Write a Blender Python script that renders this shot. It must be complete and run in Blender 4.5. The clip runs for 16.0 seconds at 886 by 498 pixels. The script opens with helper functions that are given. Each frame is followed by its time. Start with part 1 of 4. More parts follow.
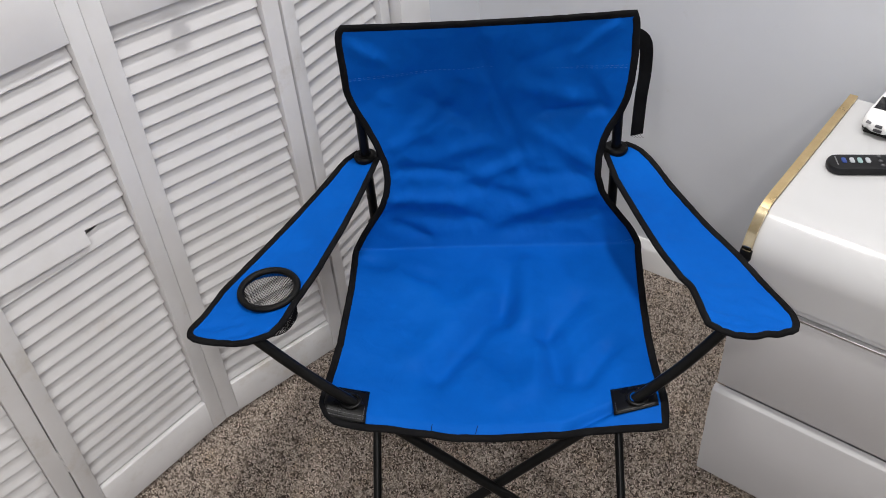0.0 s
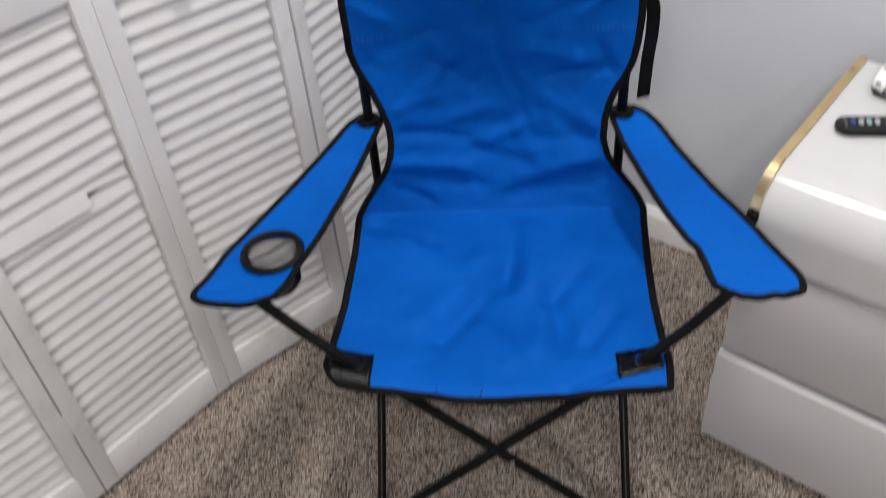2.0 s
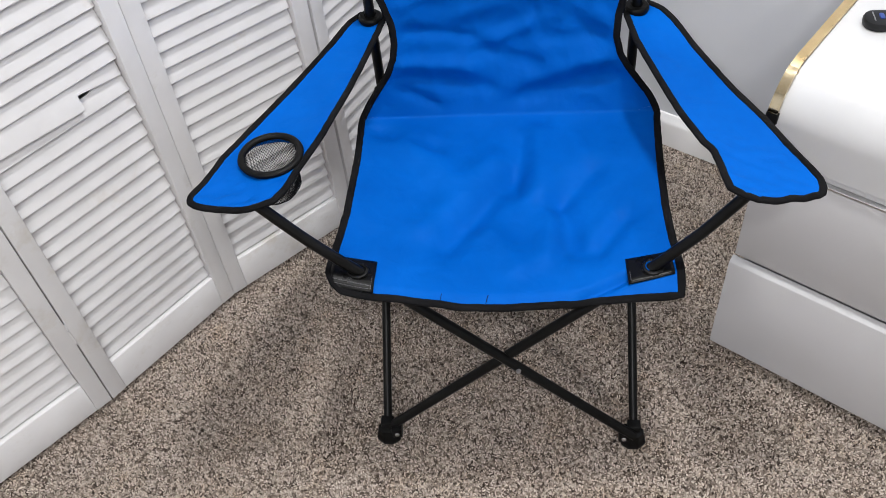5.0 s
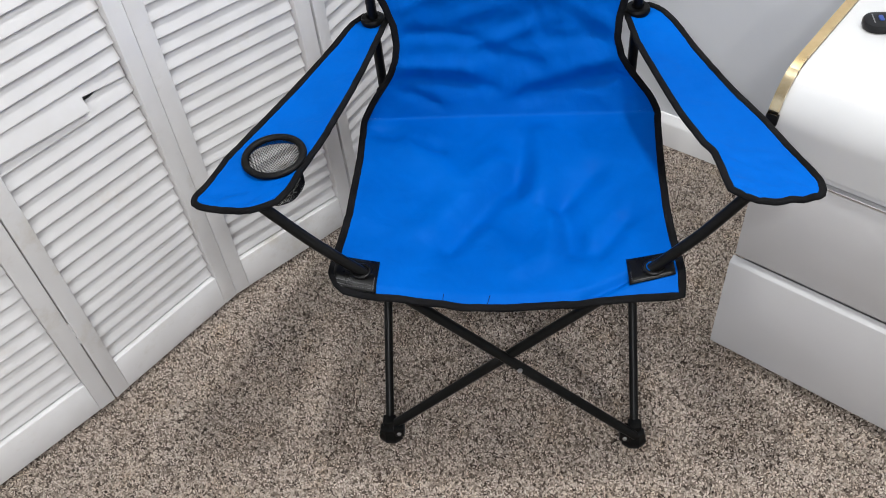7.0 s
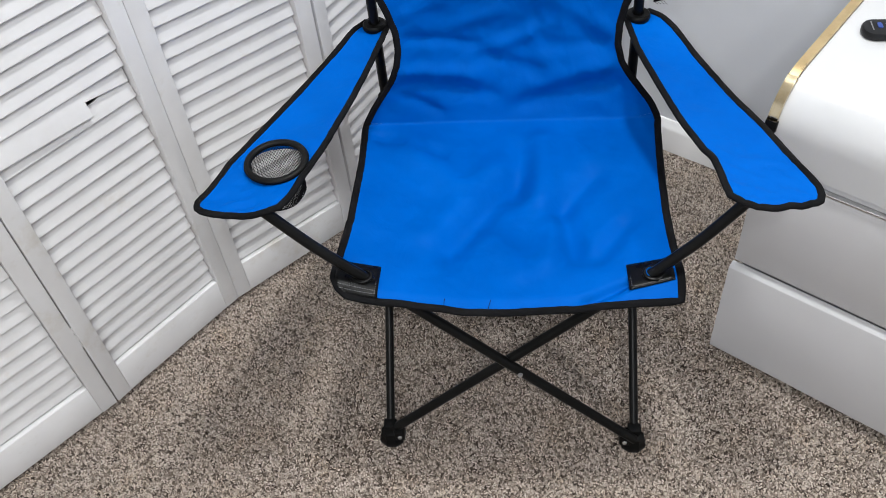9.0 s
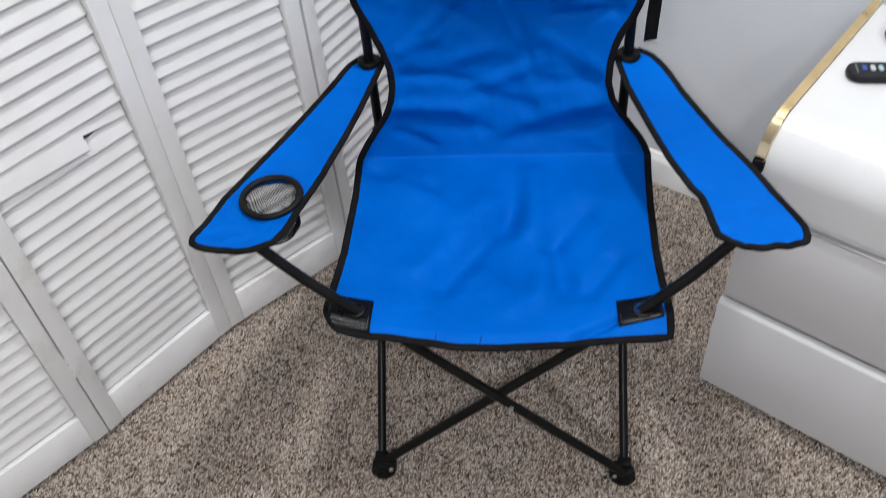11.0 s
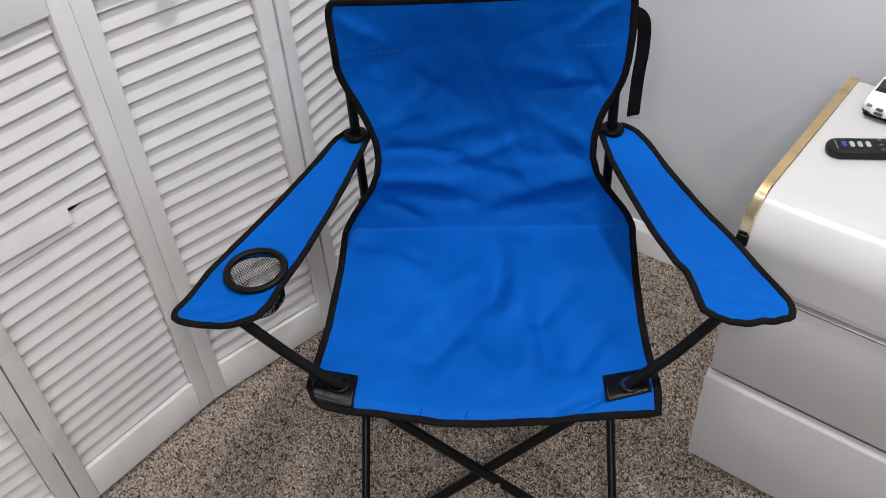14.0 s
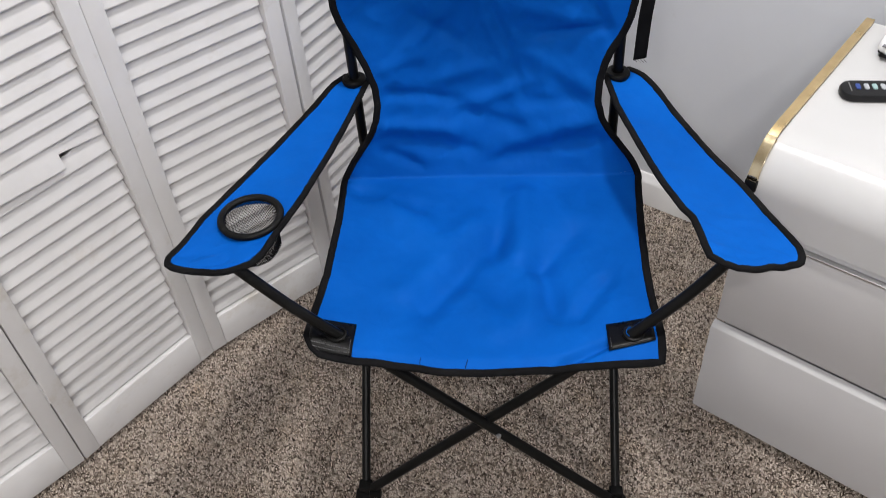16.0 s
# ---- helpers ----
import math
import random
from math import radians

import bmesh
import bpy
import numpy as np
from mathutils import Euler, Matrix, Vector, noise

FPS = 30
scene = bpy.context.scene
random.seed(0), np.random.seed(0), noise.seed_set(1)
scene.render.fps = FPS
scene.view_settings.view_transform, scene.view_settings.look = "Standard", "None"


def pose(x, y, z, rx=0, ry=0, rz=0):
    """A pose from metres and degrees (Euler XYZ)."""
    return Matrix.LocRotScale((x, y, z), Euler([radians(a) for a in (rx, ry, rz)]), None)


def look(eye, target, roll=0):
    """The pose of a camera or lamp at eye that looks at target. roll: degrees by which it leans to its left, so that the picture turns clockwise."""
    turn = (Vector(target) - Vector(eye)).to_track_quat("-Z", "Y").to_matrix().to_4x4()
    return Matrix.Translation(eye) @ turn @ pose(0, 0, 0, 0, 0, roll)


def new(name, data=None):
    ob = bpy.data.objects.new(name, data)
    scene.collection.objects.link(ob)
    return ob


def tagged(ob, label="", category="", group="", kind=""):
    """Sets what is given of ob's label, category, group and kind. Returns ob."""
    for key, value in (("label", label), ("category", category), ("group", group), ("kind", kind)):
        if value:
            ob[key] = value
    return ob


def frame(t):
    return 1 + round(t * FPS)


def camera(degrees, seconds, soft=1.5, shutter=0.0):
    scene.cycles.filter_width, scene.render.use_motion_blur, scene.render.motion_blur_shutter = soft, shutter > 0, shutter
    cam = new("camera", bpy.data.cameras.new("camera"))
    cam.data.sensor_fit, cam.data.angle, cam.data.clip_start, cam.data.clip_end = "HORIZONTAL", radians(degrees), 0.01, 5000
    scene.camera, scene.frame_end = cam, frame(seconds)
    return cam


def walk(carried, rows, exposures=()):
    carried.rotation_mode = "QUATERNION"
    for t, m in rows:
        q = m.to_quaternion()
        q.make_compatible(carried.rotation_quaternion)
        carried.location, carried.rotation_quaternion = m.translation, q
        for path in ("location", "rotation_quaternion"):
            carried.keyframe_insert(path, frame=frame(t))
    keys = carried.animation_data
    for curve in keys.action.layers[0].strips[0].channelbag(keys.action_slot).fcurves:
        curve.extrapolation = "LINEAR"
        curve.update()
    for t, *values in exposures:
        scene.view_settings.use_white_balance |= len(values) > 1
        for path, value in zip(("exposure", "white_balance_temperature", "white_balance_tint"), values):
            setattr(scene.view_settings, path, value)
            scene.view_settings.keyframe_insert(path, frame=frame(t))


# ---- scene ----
cam = camera(54.5, 16.0, soft=0.85, shutter=0.8)
PATH = [
    (0, (-0.042, -0.072, 1.373), (-0.05, 1.459, 0.086), -5.0),
    (0.5, (-0.045, -0.074, 1.37), (-0.053, 1.458, 0.083), -5.0),
    (1, (-0.045, -0.073, 1.371), (-0.054, 1.457, 0.083), -5.0),
    (1.5, (-0.045, -0.076, 1.372), (-0.055, 1.453, 0.083), -5.0),
    (2, (-0.046, -0.077, 1.354), (-0.065, 1.416, 0.024), -5.3),
    (2.5, (-0.047, -0.076, 1.302), (-0.106, 1.282, -0.166), -6.6),
    (3, (-0.053, -0.072, 1.303), (-0.109, 1.282, -0.168), -6.6),
    (3.5, (-0.045, -0.065, 1.304), (-0.102, 1.292, -0.164), -6.5),
    (4, (-0.043, -0.059, 1.308), (-0.098, 1.298, -0.16), -6.5),
    (6.5, (-0.042, -0.062, 1.321), (-0.098, 1.295, -0.147), -6.5),
    (7, (-0.045, -0.064, 1.322), (-0.101, 1.293, -0.147), -6.5),
    (7.5, (-0.049, -0.067, 1.32), (-0.104, 1.29, -0.148), -6.4),
    (8, (-0.047, -0.069, 1.322), (-0.103, 1.29, -0.145), -6.4),
    (8.5, (-0.046, -0.068, 1.327), (-0.102, 1.292, -0.139), -6.4),
    (10.8, (-0.045, -0.058, 1.346), (-0.088, 1.32, -0.104), -5.7),
    (11, (-0.042, -0.062, 1.353), (-0.079, 1.335, -0.078), -5.4),
    (11.5, (-0.038, -0.054, 1.369), (-0.052, 1.393, -0.011), -4.7),
    (12, (-0.037, -0.047, 1.383), (-0.04, 1.441, 0.047), -4.3),
    (12.5, (-0.04, -0.046, 1.375), (-0.041, 1.453, 0.052), -4.2),
    (13, (-0.041, -0.044, 1.37), (-0.039, 1.454, 0.045), -4.2),
    (13.5, (-0.038, -0.044, 1.365), (-0.038, 1.452, 0.038), -4.2),
    (14, (-0.038, -0.049, 1.36), (-0.035, 1.448, 0.034), -4.2),
    (14.5, (-0.039, -0.048, 1.356), (-0.035, 1.45, 0.03), -4.1),
    (15, (-0.04, -0.048, 1.35), (-0.036, 1.444, 0.019), -4.2),
    (15.5, (-0.041, -0.047, 1.333), (-0.045, 1.42, -0.026), -4.5),
    (16, (-0.03, -0.041, 1.324), (-0.049, 1.396, -0.067), -4.8),
]
walk(cam, [(t, look(eye, target, roll)) for t, eye, target, roll in PATH], exposures=[(0.0, 0.0, 6500, 10), (1.6, -0.05, 6500, 10), (2.5, 0.12, 6550, 10), (3.3, 0.37, 6400, 10), (6.5, 0.37, 6280, 8), (8.5, 0.36, 6200, 7), (11.0, 0.29, 6200, 8), (12.0, 0.08, 6250, 9), (13.0, 0.02, 6350, 10), (14.5, 0.04, 6500, 10), (15.0, 0.06, 6500, 10), (16.0, 0.16, 6500, 10)])

# ---- world and lamps ----
world = bpy.data.worlds.new("world")
scene.world = world
world.use_nodes = True
world.node_tree.nodes["Background"].inputs[0].default_value = (0.8, 0.85, 1.0, 1)
world.node_tree.nodes["Background"].inputs[1].default_value = 0.02

ROOM = pose(0, 0, 0, 0, 0, -40)          # u along the back wall, v towards it
WALL_V, CLOSET_U, CEIL = 1.375, -1.085, 2.40
ROOM_U1, ROOM_V0 = 2.3, -2.6
# unseen recessed ceiling lights, the last three added as fill: u, v, watts
LAMPS = [(-0.425, 0.818, 22.0), (0.567, 1.195, 6.0), (0.60, -0.52, 15.0), (0.35, -1.45, 18.0), (1.15, -1.75, 16.0)]
LAMP_R = 0.095


# ---- materials ----
def material(name, color, rough=0.6, metal=0.0):
    m = bpy.data.materials.new(name)
    m.use_nodes = True
    b = m.node_tree.nodes["Principled BSDF"]
    b.inputs["Base Color"].default_value = (*color, 1)
    b.inputs["Roughness"].default_value = rough
    b.inputs["Metallic"].default_value = metal
    return m


def nodes_of(m):
    return m.node_tree.nodes, m.node_tree.links, m.node_tree.nodes["Principled BSDF"]


def add(n, kind, **values):
    node = n.new(kind)
    for key, value in values.items():
        node.inputs[key].default_value = value
    return node


def ramp(n, stops):
    r = n.new("ShaderNodeValToRGB")
    e = r.color_ramp.elements
    while len(e) < len(stops):
        e.new(0.5)
    for el, (p, c) in zip(e, stops):
        el.position, el.color = p, (*c, 1)
    return r


def surface(name, dark, light, rough=0.6, metal=0.0, scale=3.0, fine=200.0, bump=0.1, depth=0.001, rough_var=0.1, spec=0.5):
    """Two-scale variation of colour, gloss and relief, at true size."""
    m = material(name, light, rough, metal)
    n, l, b = nodes_of(m)
    co = n.new("ShaderNodeTexCoord")
    big = add(n, "ShaderNodeTexNoise", Scale=scale, Detail=5.0, Roughness=0.6)
    small = add(n, "ShaderNodeTexNoise", Scale=fine, Detail=3.0)
    l.new(co.outputs["Object"], big.inputs["Vector"])
    l.new(co.outputs["Object"], small.inputs["Vector"])
    r = ramp(n, [(0.3, dark), (0.62, light)])
    l.new(big.outputs["Fac"], r.inputs["Fac"])
    l.new(r.outputs["Color"], b.inputs["Base Color"])
    mr = add(n, "ShaderNodeMapRange")
    mr.inputs["To Min"].default_value, mr.inputs["To Max"].default_value = max(0.02, rough - rough_var), min(1, rough + rough_var)
    l.new(big.outputs["Fac"], mr.inputs["Value"])
    l.new(mr.outputs["Result"], b.inputs["Roughness"])
    b.inputs["Specular IOR Level"].default_value = spec
    bp = add(n, "ShaderNodeBump", Strength=bump, Distance=depth)
    l.new(small.outputs["Fac"], bp.inputs["Height"])
    l.new(bp.outputs["Normal"], b.inputs["Normal"])
    return m


def carpet_material():
    m = material("carpet", (0.3, 0.26, 0.23), 0.95)
    n, l, b = nodes_of(m)
    co = n.new("ShaderNodeTexCoord")
    warp = add(n, "ShaderNodeTexNoise", Scale=140.0, Detail=2.0)
    l.new(co.outputs["Object"], warp.inputs["Vector"])
    mix = n.new("ShaderNodeMixRGB")
    mix.inputs["Fac"].default_value = 0.012
    l.new(co.outputs["Object"], mix.inputs["Color1"])
    l.new(warp.outputs["Color"], mix.inputs["Color2"])
    v = add(n, "ShaderNodeTexVoronoi", Scale=190.0, Randomness=1.0)
    l.new(mix.outputs["Color"], v.inputs["Vector"])
    sep = n.new("ShaderNodeSeparateColor")
    l.new(v.outputs["Color"], sep.inputs["Color"])
    r = ramp(n, [(0.0, (0.066, 0.051, 0.044)), (0.16, (0.225, 0.184, 0.156)), (0.38, (0.46, 0.392, 0.339)), (0.72, (0.655, 0.572, 0.505)), (1.0, (0.80, 0.725, 0.655))])
    l.new(sep.outputs["Red"], r.inputs["Fac"])
    # colour darkens towards the cell edges, painting in shade between tufts
    gap = ramp(n, [(0.25, (1, 1, 1)), (0.75, (0.42, 0.40, 0.38))])
    l.new(v.outputs["Distance"], gap.inputs["Fac"])
    mul = n.new("ShaderNodeMixRGB")
    mul.blend_type = "MULTIPLY"
    mul.inputs["Fac"].default_value = 1.0
    l.new(r.outputs["Color"], mul.inputs["Color1"])
    l.new(gap.outputs["Color"], mul.inputs["Color2"])
    big = add(n, "ShaderNodeTexNoise", Scale=9.0, Detail=4.0)
    l.new(co.outputs["Object"], big.inputs["Vector"])
    tint = ramp(n, [(0.3, (0.88, 0.84, 0.80)), (0.65, (1.0, 1.0, 1.0))])
    l.new(big.outputs["Fac"], tint.inputs["Fac"])
    mul2 = n.new("ShaderNodeMixRGB")
    mul2.blend_type = "MULTIPLY"
    mul2.inputs["Fac"].default_value = 1.0
    l.new(mul.outputs["Color"], mul2.inputs["Color1"])
    l.new(tint.outputs["Color"], mul2.inputs["Color2"])
    l.new(mul2.outputs["Color"], b.inputs["Base Color"])
    bp = add(n, "ShaderNodeBump", Strength=0.9, Distance=0.004)
    bp.invert = True
    l.new(v.outputs["Distance"], bp.inputs["Height"])
    l.new(bp.outputs["Normal"], b.inputs["Normal"])
    b.inputs["Specular IOR Level"].default_value = 0.15
    return m


def fabric_material(name, dark, light):
    m = surface(name, dark, light, 0.55, 0.0, 5.0, 60.0, 0.0, 0.001, 0.06)
    n, l, b = nodes_of(m)
    co = n.new("ShaderNodeTexCoord")
    weave = add(n, "ShaderNodeTexNoise", Scale=900.0, Detail=1.0)
    crease = add(n, "ShaderNodeTexNoise", Scale=22.0, Detail=4.0, Distortion=0.6)
    l.new(co.outputs["Object"], weave.inputs["Vector"])
    l.new(co.outputs["Object"], crease.inputs["Vector"])
    b1 = add(n, "ShaderNodeBump", Strength=0.25, Distance=0.0005)
    b2 = add(n, "ShaderNodeBump", Strength=0.35, Distance=0.006)
    l.new(weave.outputs["Fac"], b1.inputs["Height"])
    l.new(crease.outputs["Fac"], b2.inputs["Height"])
    l.new(b2.outputs["Normal"], b1.inputs["Normal"])
    l.new(b1.outputs["Normal"], b.inputs["Normal"])
    b.inputs["Specular IOR Level"].default_value = 0.035
    return m


def lamp_material():
    m = bpy.data.materials.new("lamp_glass")
    m.use_nodes = True
    b = m.node_tree.nodes["Principled BSDF"]
    b.inputs["Base Color"].default_value = (0.9, 0.9, 0.9, 1)
    b.inputs["Emission Color"].default_value = (1.0, 0.95, 0.88, 1)
    b.inputs["Emission Strength"].default_value = 4.0
    return m


CARPET = carpet_material()


def pile_material():
    m = material("carpet_yarn", (0.3, 0.26, 0.23), 0.95)
    n, l, b = nodes_of(m)
    g = n.new("ShaderNodeNewGeometry")
    r = ramp(n, [(0.0, (0.066, 0.051, 0.044)), (0.16, (0.225, 0.184, 0.156)), (0.38, (0.46, 0.392, 0.339)), (0.72, (0.655, 0.572, 0.505)), (1.0, (0.80, 0.725, 0.655))])
    l.new(g.outputs["Random Per Island"], r.inputs["Fac"])
    co = n.new("ShaderNodeTexCoord")
    big = add(n, "ShaderNodeTexNoise", Scale=14.0, Detail=5.0, Roughness=0.65)
    l.new(co.outputs["Object"], big.inputs["Vector"])
    tint = ramp(n, [(0.30, (0.97, 0.90, 0.80)), (0.45, (0.97, 0.95, 0.92)), (0.62, (1.0, 1.0, 1.0)), (0.75, (0.90, 0.87, 0.85))])
    l.new(big.outputs["Fac"], tint.inputs["Fac"])
    mul = n.new("ShaderNodeMixRGB")
    mul.blend_type = "MULTIPLY"
    mul.inputs["Fac"].default_value = 1.0
    l.new(r.outputs["Color"], mul.inputs["Color1"])
    l.new(tint.outputs["Color"], mul.inputs["Color2"])
    l.new(mul.outputs["Color"], b.inputs["Base Color"])
    b.inputs["Specular IOR Level"].default_value = 0.1
    return m


PILE = pile_material()
WALL = surface("wall_paint", (0.585, 0.602, 0.638), (0.645, 0.662, 0.695), 0.75, 0, 1.5, 350, 0.12, 0.0006)
CEILING = surface("ceiling_paint", (0.78, 0.78, 0.77), (0.82, 0.82, 0.81), 0.85, 0, 1.5, 200, 0.2, 0.001)
TRIM = surface("trim_paint", (0.74, 0.735, 0.73), (0.80, 0.795, 0.79), 0.4, 0, 3, 120, 0.08, 0.0005)
# one white paint twice: stiles lightened, slats dimmed to balance how light falls
DOOR = surface("door_paint", (0.64, 0.63, 0.625), (0.73, 0.725, 0.725), 0.42, 0, 4, 90, 0.15, 0.0006)
SLAT = surface("dimmed_slat_paint", (0.59, 0.58, 0.575), (0.66, 0.653, 0.652), 0.5, 0, 6, 120, 0.12, 0.0005)
BLUE = fabric_material("blue_canvas", (0.001, 0.070, 0.342), (0.002, 0.094, 0.432))
BLACK_TAPE = surface("black_binding", (0.0030, 0.0030, 0.0034), (0.0080, 0.0080, 0.0088), 0.88, 0, 20, 700, 0.4, 0.0006, spec=0.08)
BLACK_STEEL = surface("black_steel", (0.003, 0.003, 0.003), (0.005, 0.005, 0.005), 0.32, 0.0, 15, 400, 0.08, 0.0003, spec=0.15)
BLACK_PLASTIC = surface("black_plastic", (0.0025, 0.0025, 0.0025), (0.005, 0.005, 0.005), 0.5, 0, 20, 500, 0.12, 0.0003, spec=0.14)
BLACK_VINYL = surface("black_vinyl", (0.0025, 0.0025, 0.0025), (0.005, 0.005, 0.005), 0.30, 0, 30, 400, 0.3, 0.0006, spec=0.16)
THREAD = material("pale_thread", (0.02, 0.115, 0.42), 0.8)
GREY_THREAD = material("grey_thread", (0.10, 0.10, 0.105), 0.8)
STEEL = material("rivet_steel", (0.6, 0.6, 0.6), 0.3, 1.0)
LACQUER = surface("white_lacquer", (0.49, 0.49, 0.49), (0.53, 0.53, 0.53), 0.16, 0, 2, 60, 0.03, 0.0005, 0.04)
# white lacquer again, with the upright fronts' shade put into its base colour
SHADED_LACQUER = surface("shaded_lacquer", (0.47, 0.465, 0.47), (0.51, 0.505, 0.51), 0.42, 0, 2, 60, 0.03, 0.0005, 0.05)
GOLD = surface("brass_trim", (0.70, 0.51, 0.25), (0.82, 0.62, 0.33), 0.30, 1.0, 30, 300, 0.1, 0.0004, 0.1)
POLISHED = surface("polished_brass", (0.66, 0.52, 0.30), (0.78, 0.66, 0.44), 0.10, 1.0, 60, 200, 0.15, 0.0006, 0.06)
DARK = material("dark_gap", (0.03, 0.03, 0.03), 0.8)


def stained(m, color, scale, lo, hi):
    """Old yellowed drips and finger marks, in patches of their own shape."""
    n, l, b = nodes_of(m)
    src = b.inputs["Base Color"].links[0].from_socket
    co = n.new("ShaderNodeTexCoord")
    info = n.new("ShaderNodeObjectInfo")
    shift = n.new("ShaderNodeVectorMath")
    shift.operation = "ADD"
    l.new(co.outputs["Object"], shift.inputs[0])
    l.new(info.outputs["Random"], shift.inputs[1])
    patch = add(n, "ShaderNodeTexNoise", Scale=scale, Detail=6.0, Roughness=0.7)
    l.new(shift.outputs["Vector"], patch.inputs["Vector"])
    mask = ramp(n, [(lo, (0, 0, 0)), (hi, (1, 1, 1))])
    l.new(patch.outputs["Fac"], mask.inputs["Fac"])
    mix = n.new("ShaderNodeMixRGB")
    l.new(mask.outputs["Color"], mix.inputs["Fac"])
    l.new(src, mix.inputs["Color1"])
    mix.inputs["Color2"].default_value = (*color, 1)
    l.new(mix.outputs["Color"], b.inputs["Base Color"])


stained(DOOR, (0.55, 0.515, 0.46), 7.0, 0.56, 0.74)
stained(DOOR, (0.30, 0.27, 0.24), 34.0, 0.735, 0.76)
stained(SLAT, (0.58, 0.55, 0.52), 9.0, 0.60, 0.72)
stained(SLAT, (0.40, 0.37, 0.34), 38.0, 0.75, 0.775)
stained(WALL, (0.60, 0.61, 0.63), 12.0, 0.62, 0.70)


# ---- building helpers ----
def mesh_of(bm, name, mat, smooth=False):
    bmesh.ops.recalc_face_normals(bm, faces=bm.faces)
    me = bpy.data.meshes.new(name)
    bm.to_mesh(me)
    bm.free()
    me.materials.append(mat)
    me.shade_smooth()
    if not smooth:
        me.set_sharp_from_angle(angle=radians(38))
    return me


def part(name, bm, mat, parent=None, label="", m=None, smooth=False):
    ob = new(name, mesh_of(bm, name, mat, smooth))
    if parent:
        ob.parent = parent
    if m is not None:
        ob.matrix_local = m
    if label:
        ob["label"] = label
    return ob


def box(bm, x0, x1, y0, y1, z0, z1, bevel=0.0, seg=2):
    r = bmesh.ops.create_cube(bm, size=1.0)
    vs = r["verts"]
    bmesh.ops.scale(bm, vec=(x1 - x0, y1 - y0, z1 - z0), verts=vs)
    bmesh.ops.translate(bm, vec=((x0 + x1) / 2, (y0 + y1) / 2, (z0 + z1) / 2), verts=vs)
    if bevel:
        es = list({e for v in vs for e in v.link_edges})
        bmesh.ops.bevel(bm, geom=es, offset=bevel, segments=seg, profile=0.5, affect="EDGES")
    return bm


def boxed(*a, **k):
    return box(bmesh.new(), *a, **k)


def disc(bm, m, r0, r1, h, seg=24):
    return bmesh.ops.create_cone(bm, cap_ends=True, segments=seg, radius1=r0, radius2=r1, depth=h, matrix=m)


def sweep(path, section, closed=False, up=None):
    """A bmesh: the closed section (across, normal) carried along the path. up: the direction of the section's normal, by index."""
    bm = bmesh.new()
    n = len(path)
    rings = []
    last = None
    for i, p in enumerate(path):
        a = path[(i - 1) % n] if (closed or i) else path[0]
        b = path[(i + 1) % n] if (closed or i < n - 1) else path[-1]
        t = (b - a).normalized()
        ref = up(i) if up else (last if last is not None else (Vector((0, 0, 1)) if abs(t.z) < 0.9 else Vector((0, 1, 0))))
        side = t.cross(ref).normalized()
        nor = side.cross(t).normalized()
        last = nor
        rings.append([bm.verts.new(p + side * x + nor * y) for x, y in section])
    k = len(section)
    for i in range(n if closed else n - 1):
        r, q = rings[i], rings[(i + 1) % n]
        for j in range(k):
            bm.faces.new((r[j], r[(j + 1) % k], q[(j + 1) % k], q[j]))
    if not closed:
        bm.faces.new(rings[0])
        bm.faces.new(rings[-1])
    return bm


def circle(r, n=12):
    return [(r * math.cos(2 * math.pi * i / n), r * math.sin(2 * math.pi * i / n)) for i in range(n)]


def flat(w, h, n=4):
    """A flat section with rounded ends."""
    pts = []
    for s in (1, -1):
        for i in range(n + 1):
            a = -math.pi / 2 + math.pi * i / n
            pts.append((s * (w / 2 - h / 2) + s * h / 2 * math.cos(a), s * h / 2 * math.sin(a)))
    return pts


def lathe(profile, n=24):
    """Turn (radius, z) about z."""
    bm = bmesh.new()
    rings = [[bm.verts.new((r * math.cos(2 * math.pi * k / n), r * math.sin(2 * math.pi * k / n), z)) for k in range(n)] for r, z in profile]
    for p, q in zip(rings, rings[1:]):
        for k in range(n):
            bm.faces.new((p[k], p[(k + 1) % n], q[(k + 1) % n], q[k]))
    bm.faces.new(rings[0])
    bm.faces.new(rings[-1])
    return bm


def smooth_path(points, steps=6, closed=False):
    """Catmull-Rom through the points."""
    p = [Vector(q) for q in points]
    n = len(p)
    out = []
    for i in range(n if closed else n - 1):
        g = lambda k: p[k % n] if closed else p[min(max(k, 0), n - 1)]
        a, b, c, d = g(i - 1), g(i), g(i + 1), g(i + 2)
        for s in range(steps):
            t = s / steps
            out.append(0.5 * ((2 * b) + (c - a) * t + (2 * a - 5 * b + 4 * c - d) * t * t + (3 * b - a - 3 * c + d) * t ** 3))
    if not closed:
        out.append(p[-1])
    return out


def table(x, pairs):
    """Smooth interpolation in a table of (x, y)."""
    if x <= pairs[0][0]:
        return pairs[0][1]
    for (a, b), (c, d) in zip(pairs, pairs[1:]):
        if x <= c:
            t = (x - a) / (c - a)
            return b + (d - b) * t
    return pairs[-1][1]


def thing(name, m, label, category, group="", kind=""):
    ob = new(name)
    ob.matrix_world = m
    return tagged(ob, label, category, group, kind)


def structure(name, bm, mat, label, category, m=None, smooth=False):
    ob = new(name, mesh_of(bm, name, mat, smooth))
    ob.matrix_world = ROOM if m is None else m
    return tagged(ob, label, category, kind="structure")


# ---- room ----
U0 = CLOSET_U - 0.70


structure("floor", boxed(U0, ROOM_U1, ROOM_V0, WALL_V, -0.10, -0.006), CARPET, "speckled beige and brown cut pile carpet", "carpet")


